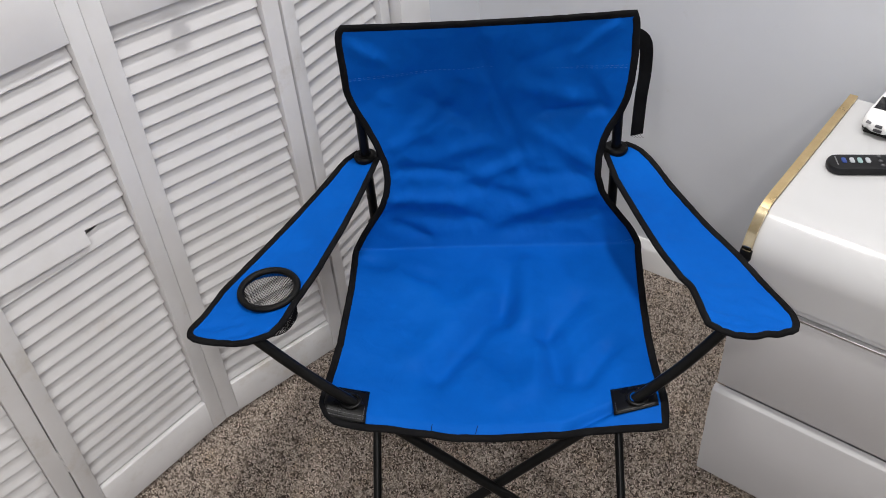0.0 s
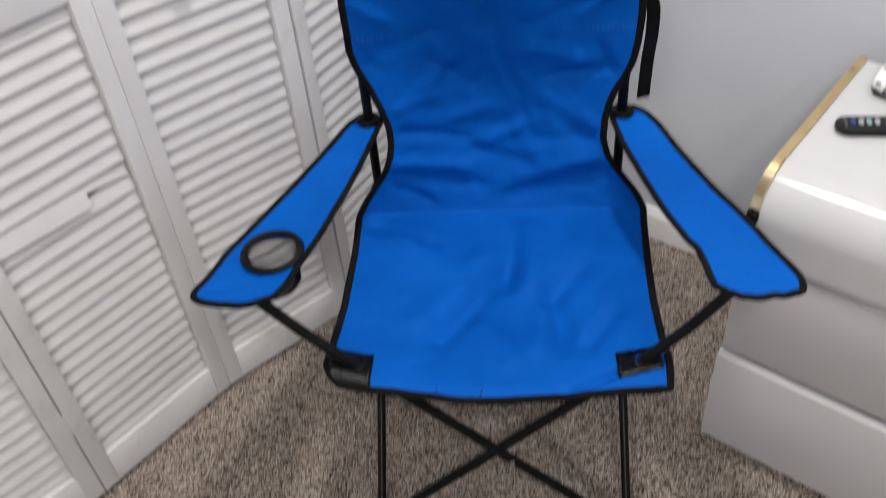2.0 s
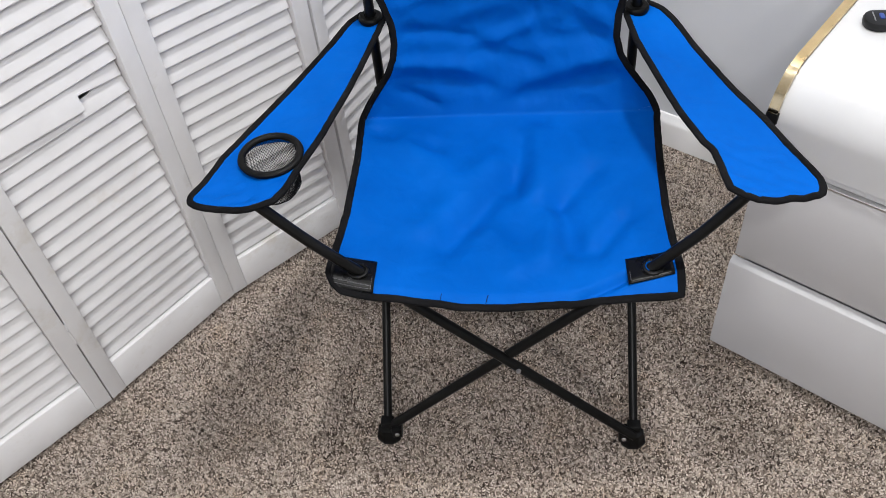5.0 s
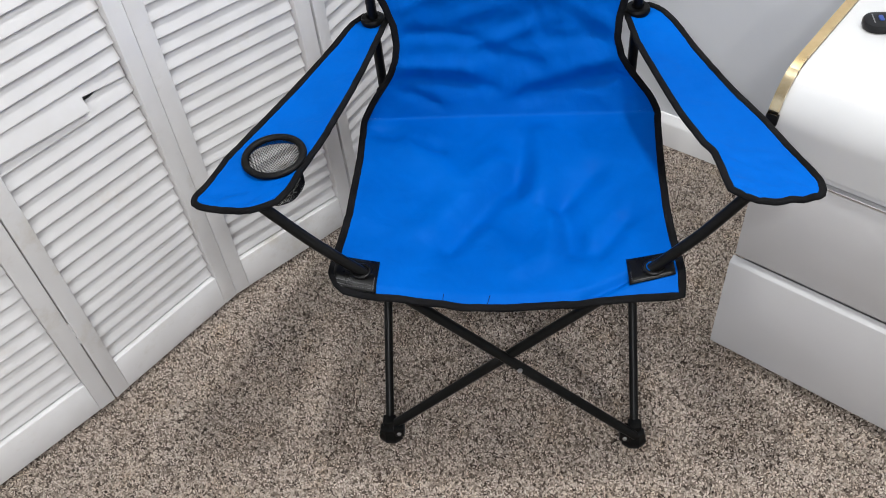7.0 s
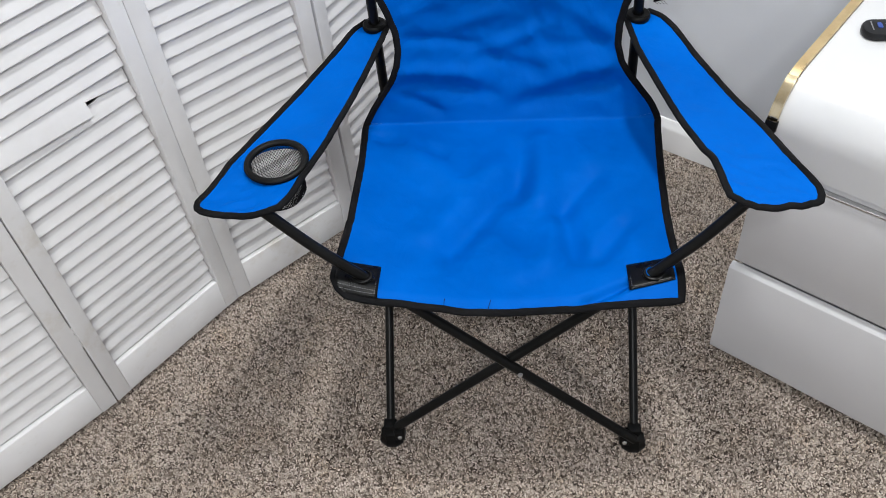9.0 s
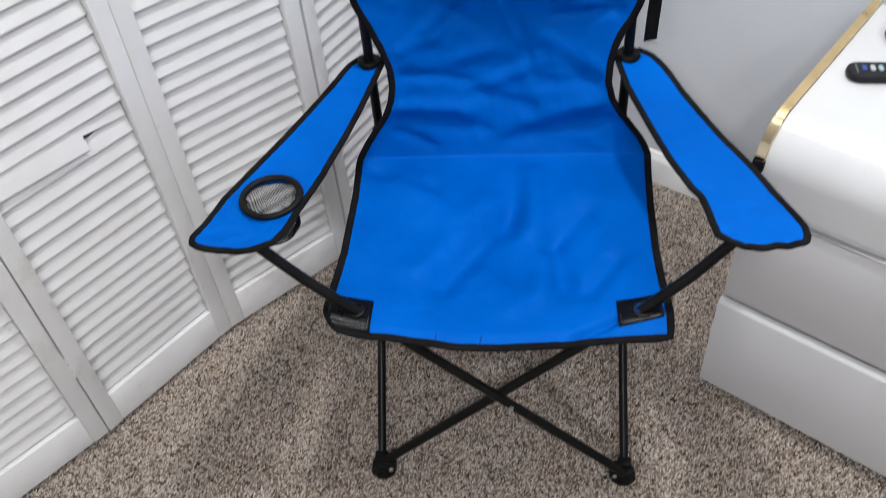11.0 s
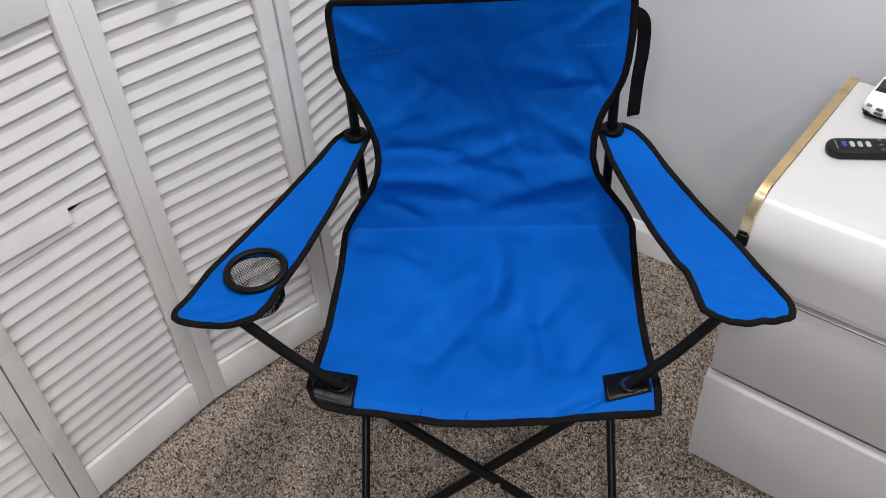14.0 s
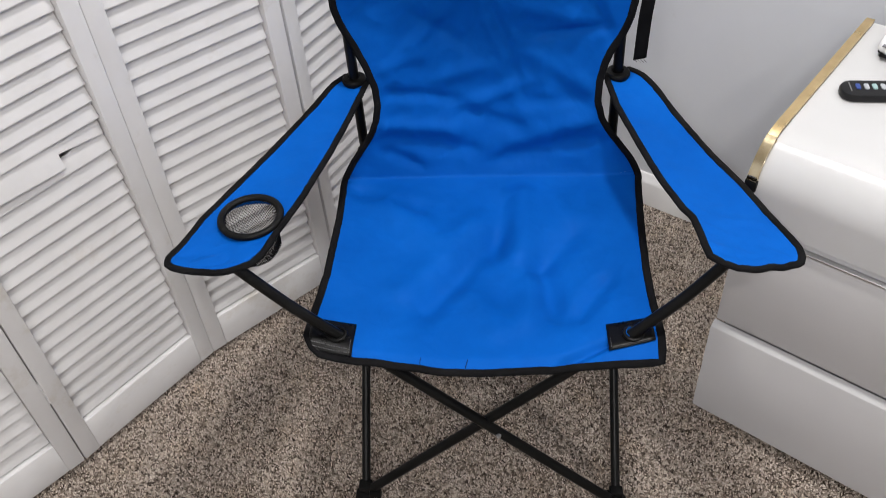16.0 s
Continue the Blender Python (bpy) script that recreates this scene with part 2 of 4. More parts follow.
def carpet_pile(u0, u1, v0, v1, step):
    """Short tufts of twisted yarn, leaning every way."""
    rng = np.random.default_rng(7)
    gu, gv = np.meshgrid(np.arange(u0, u1, step), np.arange(v0, v1, step * 0.87))
    gu = gu + step * 0.5 * (np.arange(gu.shape[0]) % 2)[:, None]
    n = gu.size
    c = np.stack([gu.ravel(), gv.ravel(), np.full(n, -0.0015)], 1)
    c[:, :2] += rng.uniform(-0.45, 0.45, (n, 2)) * step
    c[:, 2] += rng.uniform(-0.0018, 0.0014, n)
    yaw, lean = rng.uniform(0, 2 * np.pi, n), rng.uniform(0.15, 1.25, n)
    a = np.stack([np.cos(yaw) * np.sin(lean), np.sin(yaw) * np.sin(lean), np.cos(lean)], 1)
    b = np.stack([-np.sin(yaw), np.cos(yaw), np.zeros(n)], 1)
    d = np.cross(a, b)
    la = (step * rng.uniform(0.60, 1.10, n))[:, None]
    lb = (step * rng.uniform(0.28, 0.42, n))[:, None]
    v = np.stack([c + a * la, c + b * lb, c + d * lb, c - b * lb, c - d * lb, c - a * la], 1).reshape(-1, 3)
    f = np.array([(0, 1, 2), (0, 2, 3), (0, 3, 4), (0, 4, 1), (5, 2, 1), (5, 3, 2), (5, 4, 3), (5, 1, 4)])
    f = (f[None] + (np.arange(n) * 6)[:, None, None]).reshape(-1)
    me = bpy.data.meshes.new("carpet_pile")
    me.vertices.add(len(v))
    me.vertices.foreach_set("co", v.ravel())
    me.loops.add(len(f))
    me.loops.foreach_set("vertex_index", f)
    me.polygons.add(len(f) // 3)
    me.polygons.foreach_set("loop_start", np.arange(0, len(f), 3))
    me.update(calc_edges=True)
    me.materials.append(PILE)
    me.shade_smooth()
    return me


pile = new("carpet_pile", carpet_pile(CLOSET_U - 0.03, 0.27, -0.16, WALL_V - 0.012, 0.0045))
pile.matrix_world = ROOM
tagged(pile, "short twisted tufts of speckled beige carpet pile", "carpet pile", kind="stuff")
structure("ceiling", boxed(U0, ROOM_U1, ROOM_V0, WALL_V, CEIL, CEIL + 0.1), CEILING, "plain white painted ceiling", "ceiling")
structure("wall_north", boxed(U0 - 0.1, ROOM_U1 + 0.1, WALL_V, WALL_V + 0.12, -0.1, CEIL + 0.1), WALL, "pale grey painted wall behind the chair", "wall")
structure("wall_east", boxed(ROOM_U1, ROOM_U1 + 0.12, ROOM_V0, WALL_V, -0.1, CEIL + 0.1), WALL, "pale grey painted side wall", "wall")
structure("wall_south", boxed(U0 - 0.1, ROOM_U1 + 0.1, ROOM_V0 - 0.12, ROOM_V0, -0.1, CEIL + 0.1), WALL, "pale grey painted wall behind the viewer", "wall")
structure("wall_closet_back", boxed(U0 - 0.12, U0, ROOM_V0, WALL_V, -0.1, CEIL + 0.1), WALL, "pale wall at the back of the closet", "wall")
WU = CLOSET_U + 0.03     # face of the closet wall
DOOR_H = 2.03
V_END, V_JAMB, V_START = 1.101, 1.191, -0.742
structure("wall_west", boxed(WU - 0.12, WU, V_JAMB, WALL_V, 0, CEIL), WALL, "narrow pale grey wall between closet and corner", "wall")
structure("wall_closet_end", boxed(WU - 0.12, WU, ROOM_V0, V_START - 0.066, 0, CEIL), WALL, "pale grey wall beyond the closet", "wall")
structure("wall_closet_head", boxed(WU - 0.12, WU, V_START - 0.066, V_JAMB, DOOR_H + 0.09, CEIL), WALL, "pale grey wall above the closet doors", "wall")
structure("trim_closet_jamb", boxed(WU - 0.12, WU + 0.012, V_END, V_JAMB, 0, DOOR_H + 0.09, bevel=0.003), TRIM, "white painted closet door casing", "trim")
structure("trim_closet_jamb_far", boxed(WU - 0.12, WU + 0.012, V_START - 0.066, V_START, 0, DOOR_H + 0.09, bevel=0.003), TRIM, "white painted closet door casing", "trim")
structure("trim_closet_head", boxed(WU - 0.12, WU + 0.012, V_START, V_END, DOOR_H + 0.024, DOOR_H + 0.09, bevel=0.003), TRIM, "white painted casing above the closet doors", "trim")


def baseboard(length):
    """Skirting along x with a rounded, stepped top; y is proud of the wall (towards minus)."""
    prof = [(0, 0), (-0.014, 0), (-0.014, 0.058), (-0.012, 0.066), (-0.008, 0.070), (-0.007, 0.075), (-0.004, 0.079), (0, 0.080)]
    bm = bmesh.new()
    rings = [[bm.verts.new((x, y, z)) for y, z in prof] for x in (0, length)]
    k = len(prof)
    for j in range(k):
        bm.faces.new((rings[0][j], rings[0][(j + 1) % k], rings[1][(j + 1) % k], rings[1][j]))
    bm.faces.new(rings[0])
    bm.faces.new(rings[1])
    return bm


structure("baseboard", baseboard(ROOM_U1 - WU), TRIM, "white painted baseboard along the wall", "baseboard", ROOM @ pose(WU, WALL_V, 0))

# ---- unseen ceiling lights ----
GLOW = lamp_material()
for u, v, watts in LAMPS:
    fix = thing("unseen_ceiling_light", ROOM @ pose(u, v, CEIL), "round white recessed ceiling light, unseen, added to light the room", "ceiling light", "ceiling lights")
    ring = [Vector(((LAMP_R + 0.013) * math.cos(a), (LAMP_R + 0.013) * math.sin(a), -0.004)) for a in (2 * math.pi * i / 32 for i in range(32))]
    part("trim_ring", sweep(ring, flat(0.026, 0.008), True, lambda i: Vector((0, 0, 1))), TRIM, fix, smooth=True)
    bm = bmesh.new()
    disc(bm, pose(0, 0, -0.001), LAMP_R, LAMP_R, 0.002, 32)
    part("diffuser", bm, GLOW, fix, "glowing frosted diffuser of an unseen light")
    lamp = bpy.data.lights.new("unseen_ceiling_lamp", "AREA")
    lamp.shape, lamp.size, lamp.energy, lamp.color = "DISK", 2 * LAMP_R, watts, (1.0, 0.975, 0.955)
    new("unseen_ceiling_lamp", lamp).matrix_world = ROOM @ pose(u, v, CEIL - 0.012)


# ---- closet: louvred folding doors ----
LEAF_T = 0.028
STILE, RAIL0, RAIL1 = 0.031, 0.0905, 0.8585    # louvre opening


def slat_mesh(length, pitch, notch=()):
    """One louvre, sloping down to the room; x along it, y towards the closet."""
    bm = bmesh.new()
    a = radians(23)
    w, t = pitch * 1.38, 0.0056
    prof = []
    for i in range(5):
        b = -math.pi / 2 + math.pi * i / 4
        prof.append((w / 2 + t / 2 * math.cos(b), t / 2 * math.sin(b)))
    for i in range(5):
        b = math.pi / 2 + math.pi * i / 4
        prof.append((-w / 2 + t / 2 * math.cos(b), t / 2 * math.sin(b)))
    # the lower edge points to the room
    rings = []
    for x, cut in [(0, 0)] + list(notch) + [(length, 0)]:
        pts = [(min(p, w / 2 - cut) * math.sin(a) - q * math.cos(a), min(p, w / 2 - cut) * math.cos(a) + q * math.sin(a)) for p, q in prof]
        rings.append([bm.verts.new((x, y, z)) for y, z in pts])
    k = len(prof)
    for r0, r1 in zip(rings, rings[1:]):
        for j in range(k):
            bm.faces.new((r0[j], r0[(j + 1) % k], r1[(j + 1) % k], r1[j]))
    bm.faces.new(rings[0])
    bm.faces.new(rings[-1])
    return mesh_of(bm, "slat", SLAT)


def lathe_x(r, h):
    bm = bmesh.new()
    disc(bm, pose(0, 0, h / 2), r, r, h, 12)
    return bm


SLATS, PITCH, FIRST = 26, 0.0295, 0.1030


def closet_door(a, b, knob=False, broken=False, gap=-0.0006):
    """A leaf from a to b (u, v at its foot, room face), with a louvred field below and another above the middle rail."""
    d = Vector((b[0] - a[0], b[1] - a[1], 0))
    w = d.length - gap
    ang = math.degrees(math.atan2(d.y, d.x))
    m = ROOM @ pose(a[0], a[1], 0.012, 0, 0, ang)
    leaf = thing("closet_door", m, "white painted louvred folding closet door, scuffed" + (", one slat snapped" if broken else ""), "closet door", "folding closet doors")
    h = DOOR_H - 0.012
    part("stile", boxed(0.0002, STILE, 0, LEAF_T, 0, h, bevel=0.002), DOOR, leaf)
    part("stile", boxed(w - STILE, w, 0, LEAF_T, 0, h, bevel=0.002), DOOR, leaf)
    zs = [(0, RAIL0 - 0.012), (RAIL1 - 0.012, 1.01), (h - 0.10, h)]
    for z0, z1 in zs:
        part("rail", boxed(STILE, w - STILE, 0.001, LEAF_T - 0.001, z0, z1, bevel=0.0015), DOOR, leaf)
    length = w - 2 * STILE - 0.002
    me = slat_mesh(length, PITCH)
    for i in range(SLATS):
        z = FIRST + PITCH * i
        if broken and i == BROKEN_SLAT:
            # snapped in two: the near half has slid down and out, the far half is pushed up at the break
            near = new("slat", slat_mesh(0.160, PITCH))
            near.parent = leaf
            near.matrix_local = pose(STILE + 0.001, LEAF_T / 2 - 0.001, z - 0.0065, 3, 2.5, 0)
            near["label"] = "snapped slat, slipped out of line"
            far = new("slat", slat_mesh(length - 0.161, PITCH))
            far.parent = leaf
            far.matrix_local = pose(STILE + 0.162, LEAF_T / 2 + 0.008, z + 0.0085, 0, 6.4, 0)
            far["label"] = "snapped slat, lifted at the break"
            continue
        s = new("slat", slat_mesh(length, PITCH, ((0.140, 0.002), (0.158, 0.0160), (0.176, 0.0150), (0.232, 0.001))) if broken and i == BROKEN_SLAT - 1 else me)
        s.parent = leaf
        s.matrix_local = pose(STILE + 0.001, LEAF_T / 2 + 0.006, z + random.uniform(-0.0006, 0.0006), random.uniform(-1.2, 1.2), random.uniform(-0.15, 0.15), 0)
    n2 = 30
    for i in range(n2):
        s = new("slat", me)
        s.parent = leaf
        s.matrix_local = pose(STILE + 0.001, LEAF_T / 2 + 0.006, 1.03 + PITCH * i)
    if gap > 0.002:
        for z in (0.165, 0.95, 1.80):
            hinge = part("hinge", boxed(w - 0.004, w + 0.0024, 0.006, 0.012, z, z + 0.058, bevel=0.001), DOOR, leaf, "painted-over hinge")
            for k in range(3):
                part("knuckle", lathe_x(0.0026, 0.015), DOOR, hinge, "", pose(w + 0.0010, 0.0040, z + 0.004 + 0.019 * k))
    if knob:
        bm = bmesh.new()
        rings = []
        for r, y in [(0.007, 0), (0.007, -0.008), (0.012, -0.013), (0.016, -0.019), (0.0155, -0.025), (0.010, -0.029), (0.001, -0.030)]:
            rings.append([bm.verts.new((r * math.cos(2 * math.pi * k / 20), y, r * math.sin(2 * math.pi * k / 20))) for k in range(20)])
        for p, q in zip(rings, rings[1:]):
            for k in range(20):
                bm.faces.new((p[k], p[(k + 1) % 20], q[(k + 1) % 20], q[k]))
        part("knob", bm, DOOR, leaf, "round white painted knob", pose(KNOB_X, 0.0, KNOB_Z), True)
    return leaf, w, length


BROKEN_SLAT, KNOB_X, KNOB_Z = 16, 0.152, 0.875
P0, PB, PA, PC = (-1.118, -0.118), (-1.087, 0.184), (-1.083, 0.487), (-1.0235, 0.785)
PD, PE = (-1.027, 0.794), (-1.067, 1.094)
PZ = (-1.085, -0.425)
# unseen leaf, added to keep lamp light out of the closet
closet_door((-1.118, -0.735), PZ)
closet_door(PZ, P0)
closet_door(P0, PB, gap=0.0021)
closet_door(PB, PA, broken=True)
closet_door(PA, PC, knob=True)
closet_door(PD, PE)

# ---- white dresser ----
DU, DV, D_TOP = -0.2576, 0.9020, 0.585
D_Z, SIZE = 0.0218, 0.984
D_W, D_BACK = 0.92, 1.3090
R_TOP = 0.070


def profile_solid(profile, x0, x1):
    """The (y, z) outline carried along x."""
    bm = bmesh.new()
    rings = [[bm.verts.new((x, y, z)) for y, z in profile] for x in (x0, x1)]
    k = len(profile)
    for j in range(k):
        bm.faces.new((rings[0][j], rings[0][(j + 1) % k], rings[1][(j + 1) % k], rings[1][j]))
    bm.faces.new(rings[0])
    bm.faces.new(rings[1])
    return bm


def waterfall(off=0.0, z0=0.461, n=24):
    pts = [(off * -1, z0)]
    for i in range(n + 1):
        a = math.pi * (1 - i / n / 2)
        pts.append((R_TOP + (R_TOP + off) * math.cos(a), D_TOP - R_TOP + (R_TOP + off) * math.sin(a)))
    return pts


def dresser():
    t = thing("dresser", ROOM @ pose(DU, DV, D_Z, 0, 0, -1.7) @ Matrix.Scale(SIZE, 4), "glossy white lacquered dresser with rounded top and brass edge", "dresser")
    depth = D_BACK - DV
    prof = waterfall() + [(depth, D_TOP), (depth, 0.461)]
    part("top", profile_solid(prof, 0.015, D_W - 0.015), LACQUER, t, "glossy white top rolling over the front", smooth=False)
    part("body", boxed(0.012, D_W - 0.012, 0.028, depth, 0.012, 0.4595), SHADED_LACQUER, t)
    up = [(0.004, 0.238), (0.002, 0.241), (0.002, 0.4370), (0.0032, 0.4400), (0.0065, 0.4410), (0.027, 0.4410), (0.027, 0.238)]
    part("drawer", profile_solid(up, 0.004, D_W - 0.004), SHADED_LACQUER, t, "plain upper drawer front")
    low = [(-0.003, 0.006), (-0.004, 0.010), (-0.004, 0.2205), (-0.003, 0.2225), (0.0070, 0.2275), (0.0095, 0.2280), (0.0115, 0.2265), (0.0135, 0.210), (0.027, 0.206), (0.027, 0.006)]
    part("drawer", profile_solid(low, 0.0, D_W), SHADED_LACQUER, t, "lower drawer front with a rolled lip")
    part("plinth", boxed(0.03, D_W - 0.03, 0.050, depth - 0.01, -D_Z / SIZE, 0.0125), DARK, t, "dark recessed plinth")
    part("rail", boxed(0.008, D_W - 0.008, 0.0075, 0.0275, 0.4452, 0.4592, bevel=0.0008), SHADED_LACQUER, t)
    # bright steel added as the highlight along the upper drawer's top edge
    part("lit_edge_strip", boxed(0.006, D_W - 0.006, -0.001, 0.020, 0.4412, 0.4448, bevel=0.0006), STEEL, t, "thin bright strip standing for the drawer's lit top edge")
    # brass band over the left and right edges
    band = waterfall(0.002, 0.5495)[1:]
    for x in (0.0, D_W - 0.015):
        flat_bar = [(0.002, 0.0065), (-0.004, 0.0065), (-0.004, -0.0065), (0.002, -0.0065)]
        y0, z0 = band[-7]
        pts = [Vector((x + 0.0075, y, z)) for y, z in band[-7:]] + [Vector((x + 0.0075, depth, D_TOP + 0.002))]
        part("edge_band", sweep(pts, flat_bar, False, lambda i: Vector((1, 0, 0))), GOLD, t, "brushed brass edge band")
        pts = [Vector((x + 0.0075, y - 0.0008, z + 0.0008)) for y, z in band[4:-6]]
        corner = part("band_corner", sweep(pts, [(0.0028, 0.0072), (-0.004, 0.0072), (-0.004, -0.0072), (0.0028, -0.0072)], False, lambda i: Vector((1, 0, 0))), POLISHED, t, "polished brass corner piece, scratched")
        part("joint", boxed(x - 0.0006, x + 0.0156, y0 - 0.0035, y0 + 0.0005, z0 - 0.006, z0 + 0.0038, bevel=0.0008), POLISHED, corner)
        for k, a in ((12, 0.004), (7, 0.011)):
            part("rivet", lathe([(0.0016, 0.0), (0.0013, 0.0012), (0.0004, 0.0015)], 10), DARK, corner, "tarnished pin", pose(x + a, band[k][0] - 0.0028, band[k][1] + 0.0018, 52, 0, 0))
        part("band_end", boxed(x - 0.001, x + 0.016, -0.0045, 0.003, 0.517, 0.5345, bevel=0.001), BLACK_PLASTIC, t, "black end cap of the brass band")
        part("side", boxed(x + 0.001, x + 0.014, 0.06, depth, 0.461, D_TOP - 0.02), LACQUER, t)
    return t


dresser()
# ---- folding chair ----
CHAIR = pose(0.003, 0.70, 0, 0, 0, -5.3)      # x to the side, y to its back
POLE_X, POLE_Y = 0.211, 0.442
EDGE_A = [(0.0, 0.222), (0.004, 0.232), (0.010, 0.240), (0.022, 0.245), (0.05, 0.2445), (0.10, 0.241), (0.16, 0.237), (0.30, 0.237), (0.375, 0.241), (0.395, 0.241), (0.421, 0.227), (0.448, 0.210), (0.479, 0.190), (0.505, 0.1795), (0.535, 0.1735), (0.573, 0.1745), (0.607, 0.1835), (0.652, 0.200), (0.685, 0.215), (0.713, 0.222), (0.79, 0.2225), (0.808, 0.222), (0.815, 0.219), (0.82, 0.213)]
EDGE_B = [(0.0, 0.238), (0.008, 0.240), (0.05, 0.2395), (0.10, 0.237), (0.16, 0.237), (0.23, 0.2395), (0.30, 0.244), (0.375, 0.250), (0.395, 0.2525), (0.421, 0.2405), (0.448, 0.2225), (0.479, 0.201), (0.505, 0.187), (0.535, 0.180), (0.573, 0.1805), (0.607, 0.1865), (0.63, 0.195), (0.652, 0.208), (0.685, 0.220), (0.713, 0.224), (0.75, 0.2265), (0.80, 0.2255), (0.82, 0.222)]
# how far the hem sags past the front tube, across the seat
HEM = [(-1, 0.0135), (-0.9, 0.011), (-0.8, 0.0065), (-0.65, 0.0), (0.45, 0.0), (0.6, 0.0035), (0.7, 0.0075), (0.8, 0.013), (0.9, 0.021), (1, 0.0265)]
SPINE = [(0.0, -0.006, 0.412), (0.02, 0.012, 0.417), (0.12, 0.11, 0.408), (0.25, 0.24, 0.402), (0.36, 0.350, 0.397), (0.395, 0.385, 0.397), (0.43, 0.394, 0.430), (0.55, 0.414, 0.538), (0.66, 0.422, 0.642), (0.76, 0.423, 0.742), (0.82, 0.423, 0.802)]
S_END = 0.82
FOLD_S = 0.395
# folds in the canvas: x, s, x, s, half width, height
BACK_FOLDS = [(-0.015, 0.797, 0.055, 0.55, 0.009, -0.0045), (-0.013, 0.523, 0.053, 0.55, 0.012, 0.0050), (0.104, 0.647, 0.175, 0.664, 0.009, -0.0055), (0.068, 0.695, 0.130, 0.680, 0.014, 0.0050),
              (-0.091, 0.676, -0.041, 0.634, 0.010, -0.0040), (-0.187, 0.501, -0.054, 0.473, 0.011, 0.0065), (-0.191, 0.468, -0.027, 0.437, 0.011, -0.0040), (-0.165, 0.440, -0.120, 0.415, 0.009, -0.0050),
              (0.030, 0.420, 0.187, 0.460, 0.014, -0.0048), (0.060, 0.455, 0.175, 0.500, 0.013, 0.0055), (-0.065, 0.572, -0.011, 0.585, 0.012, 0.0040), (-0.143, 0.553, -0.057, 0.527, 0.010, -0.0045),
              (0.150, 0.770, 0.195, 0.807, 0.010, 0.0040), (0.176, 0.690, 0.195, 0.651, 0.008, -0.0045), (-0.222, 0.798, -0.171, 0.768, 0.010, 0.0035)]
MORE_FOLDS = [(-0.110, 0.640, -0.060, 0.690, 0.011, 0.0040), (0.010, 0.660, 0.035, 0.600, 0.009, 0.0040), (0.090, 0.600, 0.160, 0.560, 0.013, 0.0045), (0.080, 0.520, 0.165, 0.535, 0.012, -0.0045),
              (-0.030, 0.500, 0.060, 0.470, 0.014, -0.0050), (-0.150, 0.720, -0.080, 0.735, 0.011, -0.0035), (0.060, 0.745, 0.120, 0.770, 0.010, -0.0035), (-0.170, 0.600, -0.110, 0.615, 0.011, 0.0035)]
SEAT_FOLDS = [(-0.087, 0.112, 0.013, 0.262, 0.016, -0.0060), (-0.120, 0.140, -0.020, 0.290, 0.020, 0.0045), (0.102, 0.102, 0.085, 0.196, 0.016, -0.0060), (0.080, 0.196, 0.139, 0.262, 0.016, -0.0055), (0.056, 0.350, 0.055, 0.224, 0.020, 0.0055),
              (0.030, 0.333, 0.019, 0.231, 0.014, -0.0040), (0.140, 0.096, 0.177, 0.149, 0.012, -0.0045), (0.117, 0.010, 0.185, 0.034, 0.006, -0.0050), (-0.161, 0.342, -0.082, 0.253, 0.020, 0.0050), (-0.221, 0.367, -0.115, 0.325, 0.014, -0.0035),
              (-0.024, 0.132, 0.017, 0.069, 0.018, 0.0045), (0.060, 0.090, 0.075, 0.180, 0.014, 0.0045)]


def smoothed(x, pairs, h=0.008):
    return (table(x - h, pairs) + 2 * table(x, pairs) + table(x + h, pairs)) / 4


def folds(x, s, rows, wide=0.8):
    d = 0.0
    for ax, ay, bx, by, w, h in rows:
        ux, uy = bx - ax, by - ay
        length = math.hypot(ux, uy)
        ux, uy = ux / length, uy / length
        along = (x - ax) * ux + (s - ay) * uy
        across = -(x - ax) * uy + (s - ay) * ux
        if abs(across) > 4 * w or along < -0.06 or along > length + 0.06:
            continue
        over = max(0.0, -along, along - length)
        d += h * math.exp(-(across / (wide * w)) ** 2 - (over / 0.022) ** 2)
    return d


SPINE_Y = [(a, b) for a, b, c in SPINE]
SPINE_Z = [(a, c) for a, b, c in SPINE]


def half_width(s, q):
    """The two sides have stretched differently."""
    return smoothed(s, EDGE_A if q < 0 else EDGE_B, 0.004)


